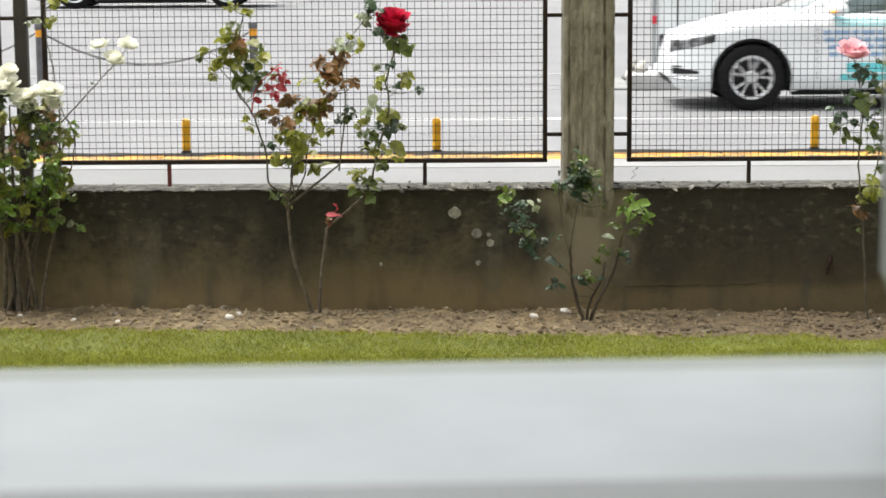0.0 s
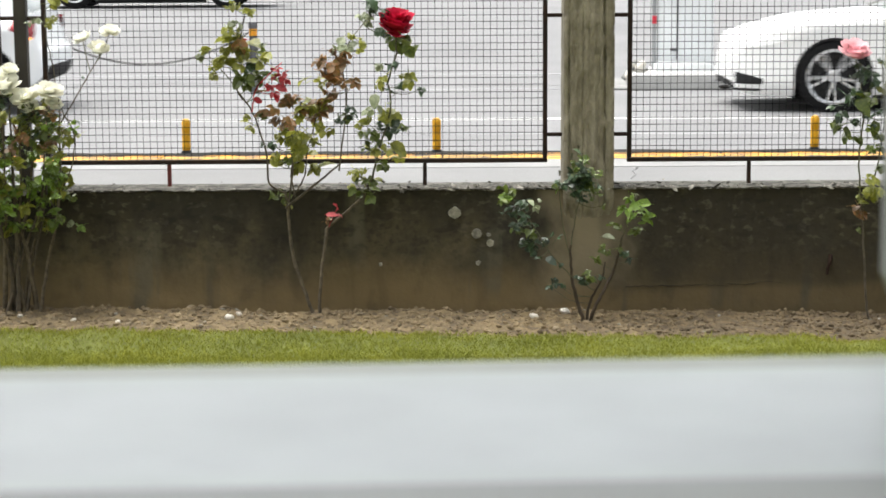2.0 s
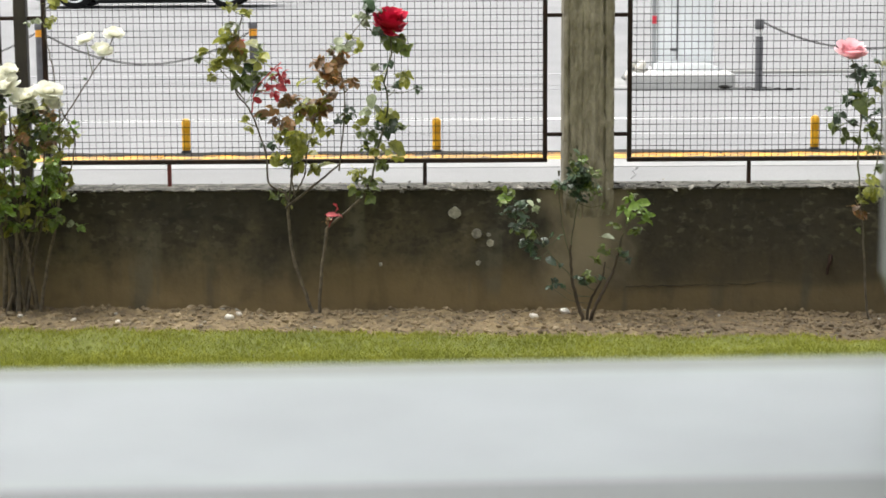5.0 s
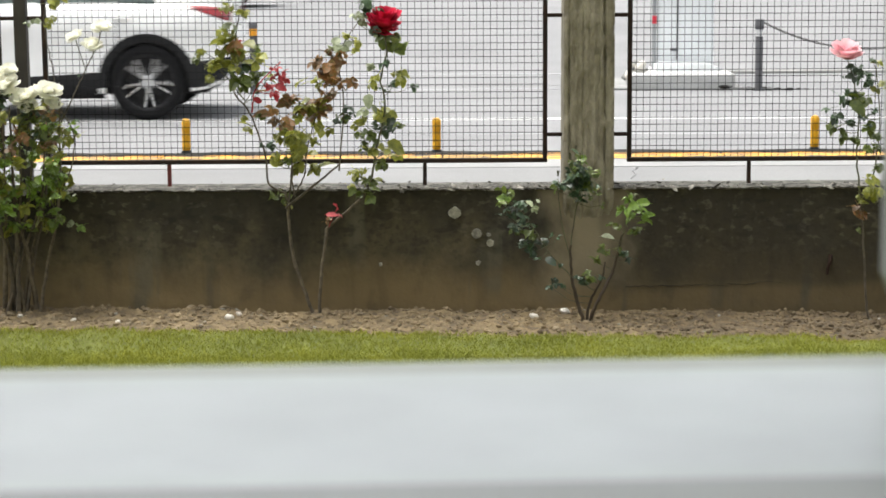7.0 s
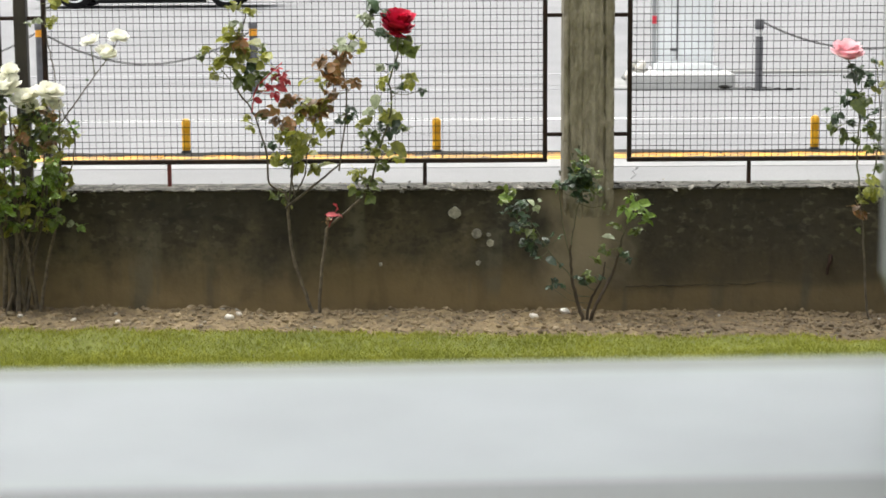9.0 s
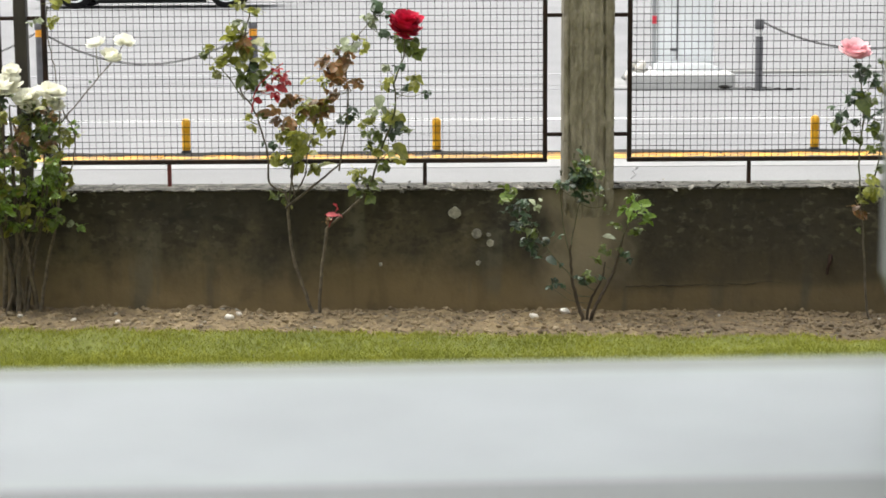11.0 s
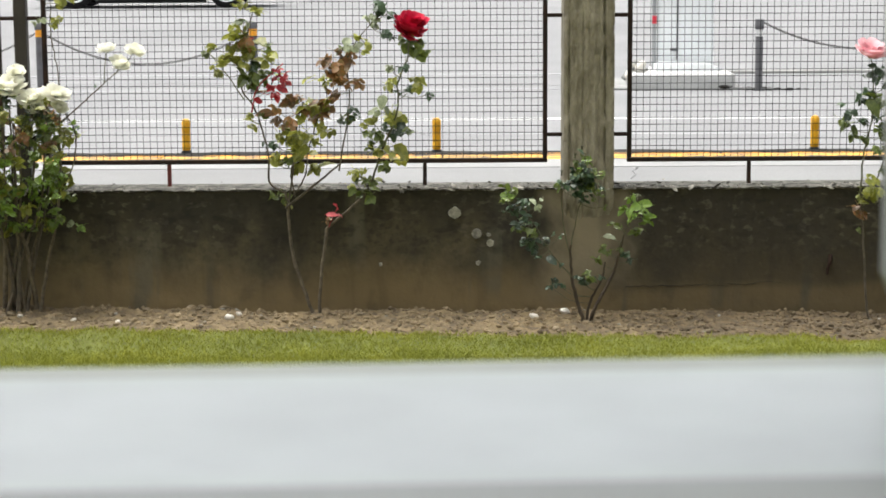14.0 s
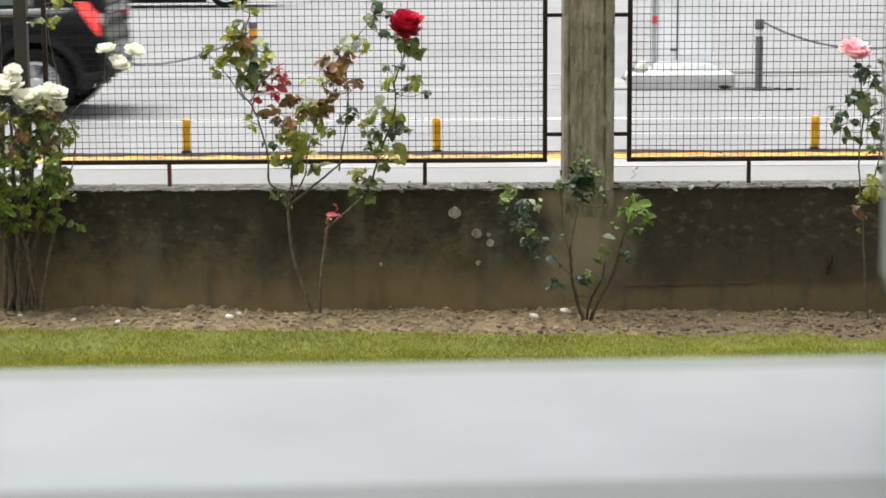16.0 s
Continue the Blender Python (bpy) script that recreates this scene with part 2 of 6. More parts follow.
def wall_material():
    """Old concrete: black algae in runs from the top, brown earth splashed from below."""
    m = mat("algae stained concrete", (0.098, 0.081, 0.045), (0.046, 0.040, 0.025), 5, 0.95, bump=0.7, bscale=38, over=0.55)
    t = m.node_tree
    p = t.nodes["Principled BSDF"]
    old = p.inputs["Base Color"].links[0].from_socket
    co = t.nodes.new("ShaderNodeTexCoord")
    sep = t.nodes.new("ShaderNodeSeparateXYZ")
    t.links.new(co.outputs["Object"], sep.inputs[0])

    def noise_of(scale, detail, stretch):
        mp = t.nodes.new("ShaderNodeMapping")
        mp.inputs["Scale"].default_value = stretch
        t.links.new(co.outputs["Object"], mp.inputs["Vector"])
        n = t.nodes.new("ShaderNodeTexNoise")
        n.inputs["Scale"].default_value, n.inputs["Detail"].default_value = scale, detail
        t.links.new(mp.outputs["Vector"], n.inputs["Vector"])
        return n.outputs["Fac"]

    def math(op, a, b):
        k = t.nodes.new("ShaderNodeMath")
        k.operation = op
        for i, v in ((0, a), (1, b)):
            if isinstance(v, (int, float)):
                k.inputs[i].default_value = v
            else:
                t.links.new(v, k.inputs[i])
        return k.outputs[0]

    def ramp(v, lo, hi):
        r = t.nodes.new("ShaderNodeMapRange")
        r.interpolation_type = "SMOOTHSTEP"
        r.inputs["From Min"].default_value, r.inputs["From Max"].default_value = lo, hi
        t.links.new(v, r.inputs["Value"])
        return r.outputs[0]

    def mixed(f, a, colour, how="MIX"):
        k = t.nodes.new("ShaderNodeMix")
        k.data_type, k.blend_type = "RGBA", how
        t.links.new(f, k.inputs["Factor"])
        t.links.new(a, k.inputs[6])
        k.inputs[7].default_value = (*colour, 1)
        return k.outputs[2]

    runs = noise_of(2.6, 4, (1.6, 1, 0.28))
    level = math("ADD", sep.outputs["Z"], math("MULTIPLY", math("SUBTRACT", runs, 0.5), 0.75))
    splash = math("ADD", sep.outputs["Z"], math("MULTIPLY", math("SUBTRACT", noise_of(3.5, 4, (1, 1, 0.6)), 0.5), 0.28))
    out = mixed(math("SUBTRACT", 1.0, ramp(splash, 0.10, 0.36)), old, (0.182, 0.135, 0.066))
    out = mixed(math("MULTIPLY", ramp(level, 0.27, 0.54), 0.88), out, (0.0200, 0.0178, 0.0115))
    # runs of lime washed down the face, and darker ones between them
    streak = noise_of(5.0, 3, (1.5, 1, 0.16))
    out = mixed(math("MULTIPLY", math("MULTIPLY", ramp(streak, 0.53, 0.66), ramp(noise_of(2.3, 3, (1, 1, 1.4)), 0.42, 0.62)), 0.75), out, (0.100, 0.093, 0.066))
    out = mixed(math("MULTIPLY", ramp(noise_of(6.5, 3, (1.5, 1, 0.14)), 0.52, 0.72), 0.22), out, (0.013, 0.0125, 0.009))
    blot = noise_of(9, 8, (1, 1, 0.8))
    out = mixed(math("MULTIPLY", ramp(blot, 0.52, 0.70), 0.30), out, (0.022, 0.021, 0.016))
    # darker brown over the stretch beyond the pillar, above the splashed foot
    right_dark = ramp(math("ADD", sep.outputs["X"], math("MULTIPLY", math("SUBTRACT", noise_of(2.2, 6, (1, 1, 0.5)), 0.5), 1.1)), 0.55, 1.10)
    foot_line = ramp(math("ADD", sep.outputs["Z"], math("MULTIPLY", math("SUBTRACT", noise_of(2.0, 4, (1, 1, 1)), 0.5), 0.12)), 0.17, 0.23)
    out = mixed(math("MULTIPLY", right_dark, math("ADD", 0.40, math("MULTIPLY", foot_line, 0.34))), out, (0.024, 0.0200, 0.012))
    # flaked crust under the coping: pale chips and dark pits
    zone = math("MULTIPLY", ramp(noise_of(1.9, 4, (1, 1, 0.8)), 0.44, 0.56), ramp(sep.outputs["Z"], 0.30, 0.42))
    out = mixed(math("MULTIPLY", math("MULTIPLY", ramp(noise_of(22, 8, (0.8, 1, 1.3)), 0.55, 0.63), zone), 0.42), out, (0.115, 0.098, 0.070))
    out = mixed(math("MULTIPLY", math("MULTIPLY", ramp(noise_of(14, 5, (0.7, 1, 1.4)), 0.54, 0.64), ramp(sep.outputs["Z"], 0.26, 0.44)), 0.5), out, (0.010, 0.0095, 0.0075))
    out = mixed(math("MULTIPLY", math("MULTIPLY", ramp(noise_of(34, 8, (0.9, 1, 1.1)), 0.52, 0.66), ramp(sep.outputs["Z"], 0.20, 0.42)), 0.40), out, (0.011, 0.0105, 0.008))
    out = mixed(math("MULTIPLY", ramp(noise_of(27, 8, (0.9, 1, 1.0)), 0.56, 0.70), 0.16), out, (0.12, 0.100, 0.066))
    # cement rendered foot of the pillar, washed pale
    near = math("ABSOLUTE", math("SUBTRACT", math("ADD", sep.outputs["X"], math("MULTIPLY", math("SUBTRACT", noise_of(5, 6, (1, 1, 0.7)), 0.5), 0.5)), 0.59), 0.0)
    foot = math("MULTIPLY", math("SUBTRACT", 1.0, ramp(near, 0.05, 0.27)), ramp(splash, 0.12, 0.40))
    out = mixed(math("MULTIPLY", foot, 0.92), out, (0.245, 0.208, 0.142))
    t.links.new(out, p.inputs["Base Color"])
    return m


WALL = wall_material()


# ---- mesh helpers ----
def mesh_of(name, bm, material, smooth=None):
    me = bpy.data.meshes.new(name)
    bm.normal_update()
    bm.to_mesh(me)
    bm.free()
    for mm in (material if isinstance(material, (list, tuple)) else [material]):
        me.materials.append(mm)
    if smooth:
        me.polygons.foreach_set("use_smooth", [True] * len(me.polygons))
        me.set_sharp_from_angle(angle=radians(smooth))
    return me


def part(name, bm, material, parent=None, label="", smooth=None, at=None):
    """Links a bmesh as one mesh object, under a thing or a part if one is given."""
    ob = new(name, mesh_of(name, bm, material, smooth) if isinstance(bm, bmesh.types.BMesh) else bm)
    if parent is not None:
        ob.parent = parent
    if at is not None:
        ob.matrix_basis = at
    return tagged(ob, label)


def thing(name, at, label, category, group="", kind=""):
    ob = new(name)
    ob.empty_display_size = 0.1
    ob.matrix_basis = at
    return tagged(ob, label, category, group, kind)


def box(bm, lo, hi, bevel=0.0, segments=2):
    m = Matrix.LocRotScale([(a + b) / 2 for a, b in zip(lo, hi)], None, [b - a for a, b in zip(lo, hi)])
    made = bmesh.ops.create_cube(bm, size=1, matrix=m)["verts"]
    if bevel:
        bmesh.ops.bevel(bm, geom=list({e for v in made for e in v.link_edges}), offset=bevel, segments=segments, affect="EDGES", profile=0.5)
    return bm


def boxed(lo, hi, bevel=0.0, segments=2):
    return box(bmesh.new(), lo, hi, bevel, segments)


def lathe(bm, profile, n=32, axis="z", at=(0, 0, 0)):
    """Turns a profile of (radius, height) round an axis."""
    rings = []
    for r, h in profile:
        ring = []
        for i in range(n):
            a = 2 * math.pi * i / n
            c, s = r * math.cos(a), r * math.sin(a)
            co = (c, s, h) if axis == "z" else (c, h, s)
            ring.append(bm.verts.new(Vector(co) + Vector(at)))
        rings.append(ring)
    for a, b in zip(rings, rings[1:]):
        for i in range(n):
            bm.faces.new((a[i], a[(i + 1) % n], b[(i + 1) % n], b[i]))
    for ring in (rings[0], rings[-1]):
        bm.faces.new(ring)
    bmesh.ops.recalc_face_normals(bm, faces=bm.faces[:])
    return bm


def tube(bm, pts, r0, r1, n=7):
    """A tapered tube along points."""
    pts = [Vector(p) for p in pts]
    rings, up = [], Vector((0.3, 1.0, 0.1))
    for i, p in enumerate(pts):
        d = (pts[min(i + 1, len(pts) - 1)] - pts[max(i - 1, 0)]).normalized()
        u = d.cross(up).normalized()
        v = d.cross(u)
        r = r0 + (r1 - r0) * i / max(1, len(pts) - 1)
        rings.append([bm.verts.new(p + r * (math.cos(2 * math.pi * k / n) * u + math.sin(2 * math.pi * k / n) * v)) for k in range(n)])
    for a, b in zip(rings, rings[1:]):
        for k in range(n):
            bm.faces.new((a[k], a[(k + 1) % n], b[(k + 1) % n], b[k]))
    bm.faces.new(rings[0][::-1])
    bm.faces.new(rings[-1])
    return bm


def smooth_line(pts, n=6):
    """Catmull-Rom through a few points."""
    pts = [Vector(p) for p in pts]
    if len(pts) < 3:
        return [pts[0].lerp(pts[-1], i / n) for i in range(n + 1)]
    ext = [2 * pts[0] - pts[1], *pts, 2 * pts[-1] - pts[-2]]
    out = []
    for a, b, c, d in zip(ext, ext[1:], ext[2:], ext[3:]):
        for i in range(n):
            t = i / n
            out.append(0.5 * (2 * b + (c - a) * t + (2 * a - 5 * b + 4 * c - d) * t * t + (3 * b - a - 3 * c + d) * t ** 3))
    return out + [pts[-1]]


def interp(table, x):
    return float(np.interp(x, [p[0] for p in table], [p[1] for p in table]))


# ---- ground, road and garden ----
def grid_sheet(xs, ys, height):
    bm = bmesh.new()
    rows = [[bm.verts.new((x, y, height(x, y))) for x in xs] for y in ys]
    for a, b in zip(rows, rows[1:]):
        for i in range(len(xs) - 1):
            bm.faces.new((a[i], a[i + 1], b[i + 1], b[i]))
    return bm


def rise(y):
    """The square behind the bollards climbs gently."""
    t = min(1.0, max(0.0, (y - 23.0) / 9.0))
    return 0.44 * t * t * (3 - 2 * t)


ground = part("ground", grid_sheet([-900, -60, -20, -8, 0, 8, 20, 60, 900], [-900, -60, 0, 12, 14, 18, 21] + [23 + i for i in range(12)] + [40, 60, 120, 300, 1500], lambda x, y: rise(y)), ASPHALT)
tagged(ground, "pale worn grey asphalt road and square", "ground", kind="structure")

pavement = thing("pavement", pose(0, 0, 0), "pale concrete pavement behind the garden wall", "pavement", kind="structure")
part("slab", boxed((-40, 8.37, -0.2), (40, 13.78, 0.10)), PAVING, pavement)
part("pavement_edge", boxed((-40, 13.30, 0.0), (40, 13.776, 0.104)), PALE_PAVING, pavement, "paler concrete edge strip")
for i in range(40):
    x = -20.0 + i
    part("kerbstone", boxed((x + 0.004, 13.784, -0.2), (x + 0.996, 14.06, 0.106), 0.012), YELLOW_LINE, pavement, "yellow painted kerbstone")
    part("kerb_edge", boxed((x + 0.004, 14.063, -0.2), (x + 0.996, 14.215, 0.102), 0.012), DIRTY_YELLOW, pavement, "dirty kerb edge, yellow paint worn off")
part("crack", tube(bmesh.new(), smooth_line(((1.313, 13.246, 0.101), (1.263, 13.05, 0.101), (1.26, 12.857, 0.101), (1.207, 12.611, 0.101)), 5), 0.006, 0.004, 5), SEAM_GREY, pavement, "hairline crack")
bm = grid_sheet(np.linspace(-12, 12, 500), [14.22, 15.1, 15.30], lambda x, y: 0.004)
for v in bm.verts:
    if v.co.y > 15.25:
        v.co.y += 0.13 * noise.noise(Vector((v.co.x * 1.1, 2, 0))) + 0.07 * noise.noise(Vector((v.co.x * 5, 4, 0)))
strip = part("gutter", bm, GUTTER)
tagged(strip, "dark gutter strip along the kerb", "gutter", kind="structure")


def road_mark(x0, x1, y, w, label):
    ob = part("road_marking", boxed((x0, y - w / 2, -0.05), (x1, y + w / 2, 0.004)), WHITE_LINE)
    return tagged(ob, label, "road marking", kind="structure")


road_mark(-40, 40, 18.07, 0.13, "thin white lane line on the asphalt")
# pale lines are worn paint; a grey strip paints in kerb shade
for x0, x1, y, w, m in ((-40, 1.55, 21.75, 0.10, FAINT_LINE), (-40, 1.5, 24.0, 0.16, FAINT_LINE), (-7, 1.5, 22.3, 0.05, SEAM_GREY), (-2.5, 1.3, 16.7, 0.12, FAINT_LINE), (1.4, 3.0, 16.62, 0.16, FAINT_LINE), (-9, -1.0, 22.9, 0.06, SEAM_GREY), (3.2, 9, 23.6, 0.4, FAINT_LINE)):
    ob = part("road_marking", boxed((x0, y - w / 2, -0.05), (x1, y + w / 2, 0.0035 + (rise(y) if y > 23 else 0))), m)
    tagged(ob, "faint line across the grey asphalt", "road marking", kind="structure")
island = part("traffic_island", boxed((1.55, 21.50, -0.1), (3.28, 23.0, 0.026), 0.012), KERBSTONE)
tagged(island, "low stone traffic island with dirty kerb", "traffic island", kind="structure")

# garden: soil bed, lawn, low wall
def bed_height(x, y):
    t = (y - 7.3) / 0.84
    n = noise.noise(Vector((x * 5, y * 5, 0))) * 0.016 + noise.noise(Vector((x * 17, y * 17, 3))) * 0.012 + noise.noise(Vector((x * 45, y * 45, 7))) * 0.006
    k = min(1.0, max(0.0, (y - 7.32) / 0.22))
    g = min(1.0, max(0.0, (y - 8.095) / 0.035))
    return 0.080 + (0.022 - 0.012 * x - 0.004 * t + n) * k * k * (3 - 2 * k) - g * g * (0.022 + 0.02 * noise.noise(Vector((x * 3, 0, 6))))


bed = part("soil_bed", grid_sheet(np.linspace(-2.6, 2.6, 420), np.linspace(7.26, 8.16, 75), bed_height), SOIL, smooth=80)
tagged(bed, "dry brown crumbly soil bed along the wall", "soil", kind="structure")
lawn = part("lawn", boxed((-20, 0.6, -0.3), (20, 7.33, 0.0795)), LAWN)
tagged(lawn, "short mown garden lawn ground", "lawn", kind="structure")
for x0, x1 in ((-20, -2.59), (2.59, 20)):
    side_bed = part("soil_bed", boxed((x0, 7.33, -0.3), (x1, 8.16, 0.10)), SOIL)
    tagged(side_bed, "dry brown soil bed along the wall", "soil", kind="structure")


def lawn_edge(x):
    return 7.60 - 0.075 * (x + 1.5) / 2.8 + 0.03 * noise.noise(Vector((x * 6, 0, 2))) + 0.02 * noise.noise(Vector((x * 23, 0, 2)))


def turf():
    """Matted lawn under the blades, up to the edge of the bed."""
    bm = bmesh.new()
    xs = np.linspace(-2.6, 2.6, 200)
    rows = [[bm.verts.new((x, 7.25 + (lawn_edge(x) - 7.25) * k / 14, bed_height(x, 7.25 + (lawn_edge(x) - 7.25) * k / 14) + (0.004 if k < 14 else -0.006))) for x in xs] for k in range(15)]
    for p, q in zip(rows, rows[1:]):
        for i in range(len(xs) - 1):
            bm.faces.new((p[i], p[i + 1], q[i + 1], q[i]))
    tagged(part("lawn_turf", bm, LAWN), "matted green lawn turf beside the bed", "lawn", kind="structure")


turf()


def grass_blades():
    rng = random.Random(5)
    verts, faces = [], []
    for i in range(120000):
        x, y = rng.uniform(-2.3, 2.3), 6.75 + 0.90 * rng.random()
        if y > lawn_edge(x) + rng.gauss(0, 0.012):
            continue
        tuft = noise.noise(Vector((x * 4, y * 6, 1)))
        h = (0.017 + 0.006 * tuft) * rng.uniform(0.5, 1.5)
        w, a = rng.uniform(0.001, 0.0021), rng.uniform(0, 2 * math.pi)
        dx, dy = math.cos(a) * w, math.sin(a) * w
        lx, ly = rng.gauss(0, 0.5) * h, rng.gauss(0, 0.5) * h
        z, k = (bed_height(x, y) - 0.003 if y > 7.32 else 0.079), len(verts)
        verts += [(x - dx, y - dy, z), (x + dx, y + dy, z), (x + dx * 0.7 + lx * 0.4, y + dy * 0.7 + ly * 0.4, z + h * 0.65),
                  (x - dx * 0.7 + lx * 0.4, y - dy * 0.7 + ly * 0.4, z + h * 0.65), (x + lx, y + ly, z + h)]
        faces += [(k, k + 1, k + 2, k + 3), (k + 3, k + 2, k + 4)]
    me = bpy.data.meshes.new("grass")
    me.from_pydata(verts, [], faces)
    me.materials.append(BLADE)
    return tagged(new("grass", me), "short green and yellowish lawn grass", "grass", kind="stuff")


grass_blades()


def pebble_mesh(seed, material):
    bm = bmesh.new()
    bmesh.ops.create_icosphere(bm, subdivisions=2, radius=1.0)
    off = Vector((seed * 3.1, seed * 1.7, 0))
    for v in bm.verts:
        v.co *= 1 + 0.35 * noise.noise(v.co * 1.3 + off)
        v.co.z *= 0.65
    return mesh_of("stone", bm, material, 50)


def stones():
    rng = random.Random(11)
    kinds = [pebble_mesh(i, STONE) for i in range(6)]
    pebble_meshes = [pebble_mesh(30 + i, MORTAR) for i in range(2)]
    for i in range(80):
        x, y = rng.uniform(-2.1, 2.1), rng.uniform(7.62, 8.1)
        r = 0.005 + 0.013 * rng.random() ** 3
        ob = new("stone", kinds[i % 6])
        ob.matrix_basis = Matrix.LocRotScale((x, y, bed_height(x, y) + r * 0.2), Euler((rng.uniform(-0.4, 0.4), rng.uniform(-0.4, 0.4), rng.uniform(0, 6))), (r * rng.uniform(1, 1.7), r * rng.uniform(0.8, 1.2), r))
        tagged(ob, "small brown garden stone on the soil", "stone", "stones in the bed")
    pale = [pebble_mesh(20 + i, PALE_STONE) for i in range(3)]
    for i in range(26):
        x, y, r = rng.uniform(-1.9, 1.9), rng.uniform(7.64, 8.08), rng.uniform(0.004, 0.009)
        ob = new("stone", pebble_meshes[i % 2])
        ob.matrix_basis = Matrix.LocRotScale((x, y, bed_height(x, y) + r * 0.35), Euler((rng.uniform(-0.4, 0.4), rng.uniform(-0.4, 0.4), rng.uniform(0, 6))), (r * rng.uniform(1, 1.8), r, r * 0.8))
        tagged(ob, "small pale stone lying on the soil", "stone", "stones in the bed")
    for i, (x, y, r) in enumerate(((0.37, 7.93, 0.018), (0.356, 7.55, 0.010), (-0.865, 7.85, 0.02), (-1.48, 7.78, 0.011), (1.02, 7.6, 0.009), (-1.3, 7.76, 0.011), (-0.83, 7.90, 0.012), (0.5, 8.02, 0.02), (-1.72, 7.9, 0.012))):
        ob = new("stone", pale[i % 3])
        ob.matrix_basis = Matrix.LocRotScale((x, y, bed_height(x, y) + r * 0.4), Euler((0.2, 0.3, i)), (r * 1.15, r, r * 1.1))
        tagged(ob, "white stone lying on the soil bed", "stone", "stones in the bed")


stones()


def crumbs():
    """Earth crumbs over the bed."""
    rng = random.Random(3)
    base = bmesh.new()
    bmesh.ops.create_icosphere(base, subdivisions=1, radius=1.0)
    bv = np.array([v.co[:] for v in base.verts])
    bf = [[v.index for v in fc.verts] for fc in base.faces]
    base.free()
    verts, faces = [], []
    for i in range(7050):
        x, y = rng.uniform(-2.2, 2.2), rng.uniform(7.50, 8.12)
        if y < lawn_edge(x) + 0.01:
            continue
        r = 0.002 + 0.010 * rng.random() ** 5 if i < 6500 else rng.uniform(0.006, 0.013)
        k = len(verts)
        sc = np.array([r * rng.uniform(0.8, 1.6), r * rng.uniform(0.8, 1.4), r * rng.uniform(0.8, 1.1)])
        jit = np.array([[rng.uniform(0.6, 1.35)] for _ in bv])
        a = rng.uniform(0, 6.28)
        rot = np.array([[math.cos(a), -math.sin(a), 0], [math.sin(a), math.cos(a), 0], [0, 0, 1]])
        verts += (((bv * jit * sc) @ rot.T) + np.array([x, y, bed_height(x, y) + r * 0.2])).tolist()
        faces += [[k + j for j in f] for f in bf]
    me = bpy.data.meshes.new("soil_crumbs")
    me.from_pydata(verts, [], faces)
    me.materials.append(CRUMB)
    tagged(new("soil_crumbs", me), "loose brown earth crumbs on the bed", "soil", kind="stuff")


crumbs()


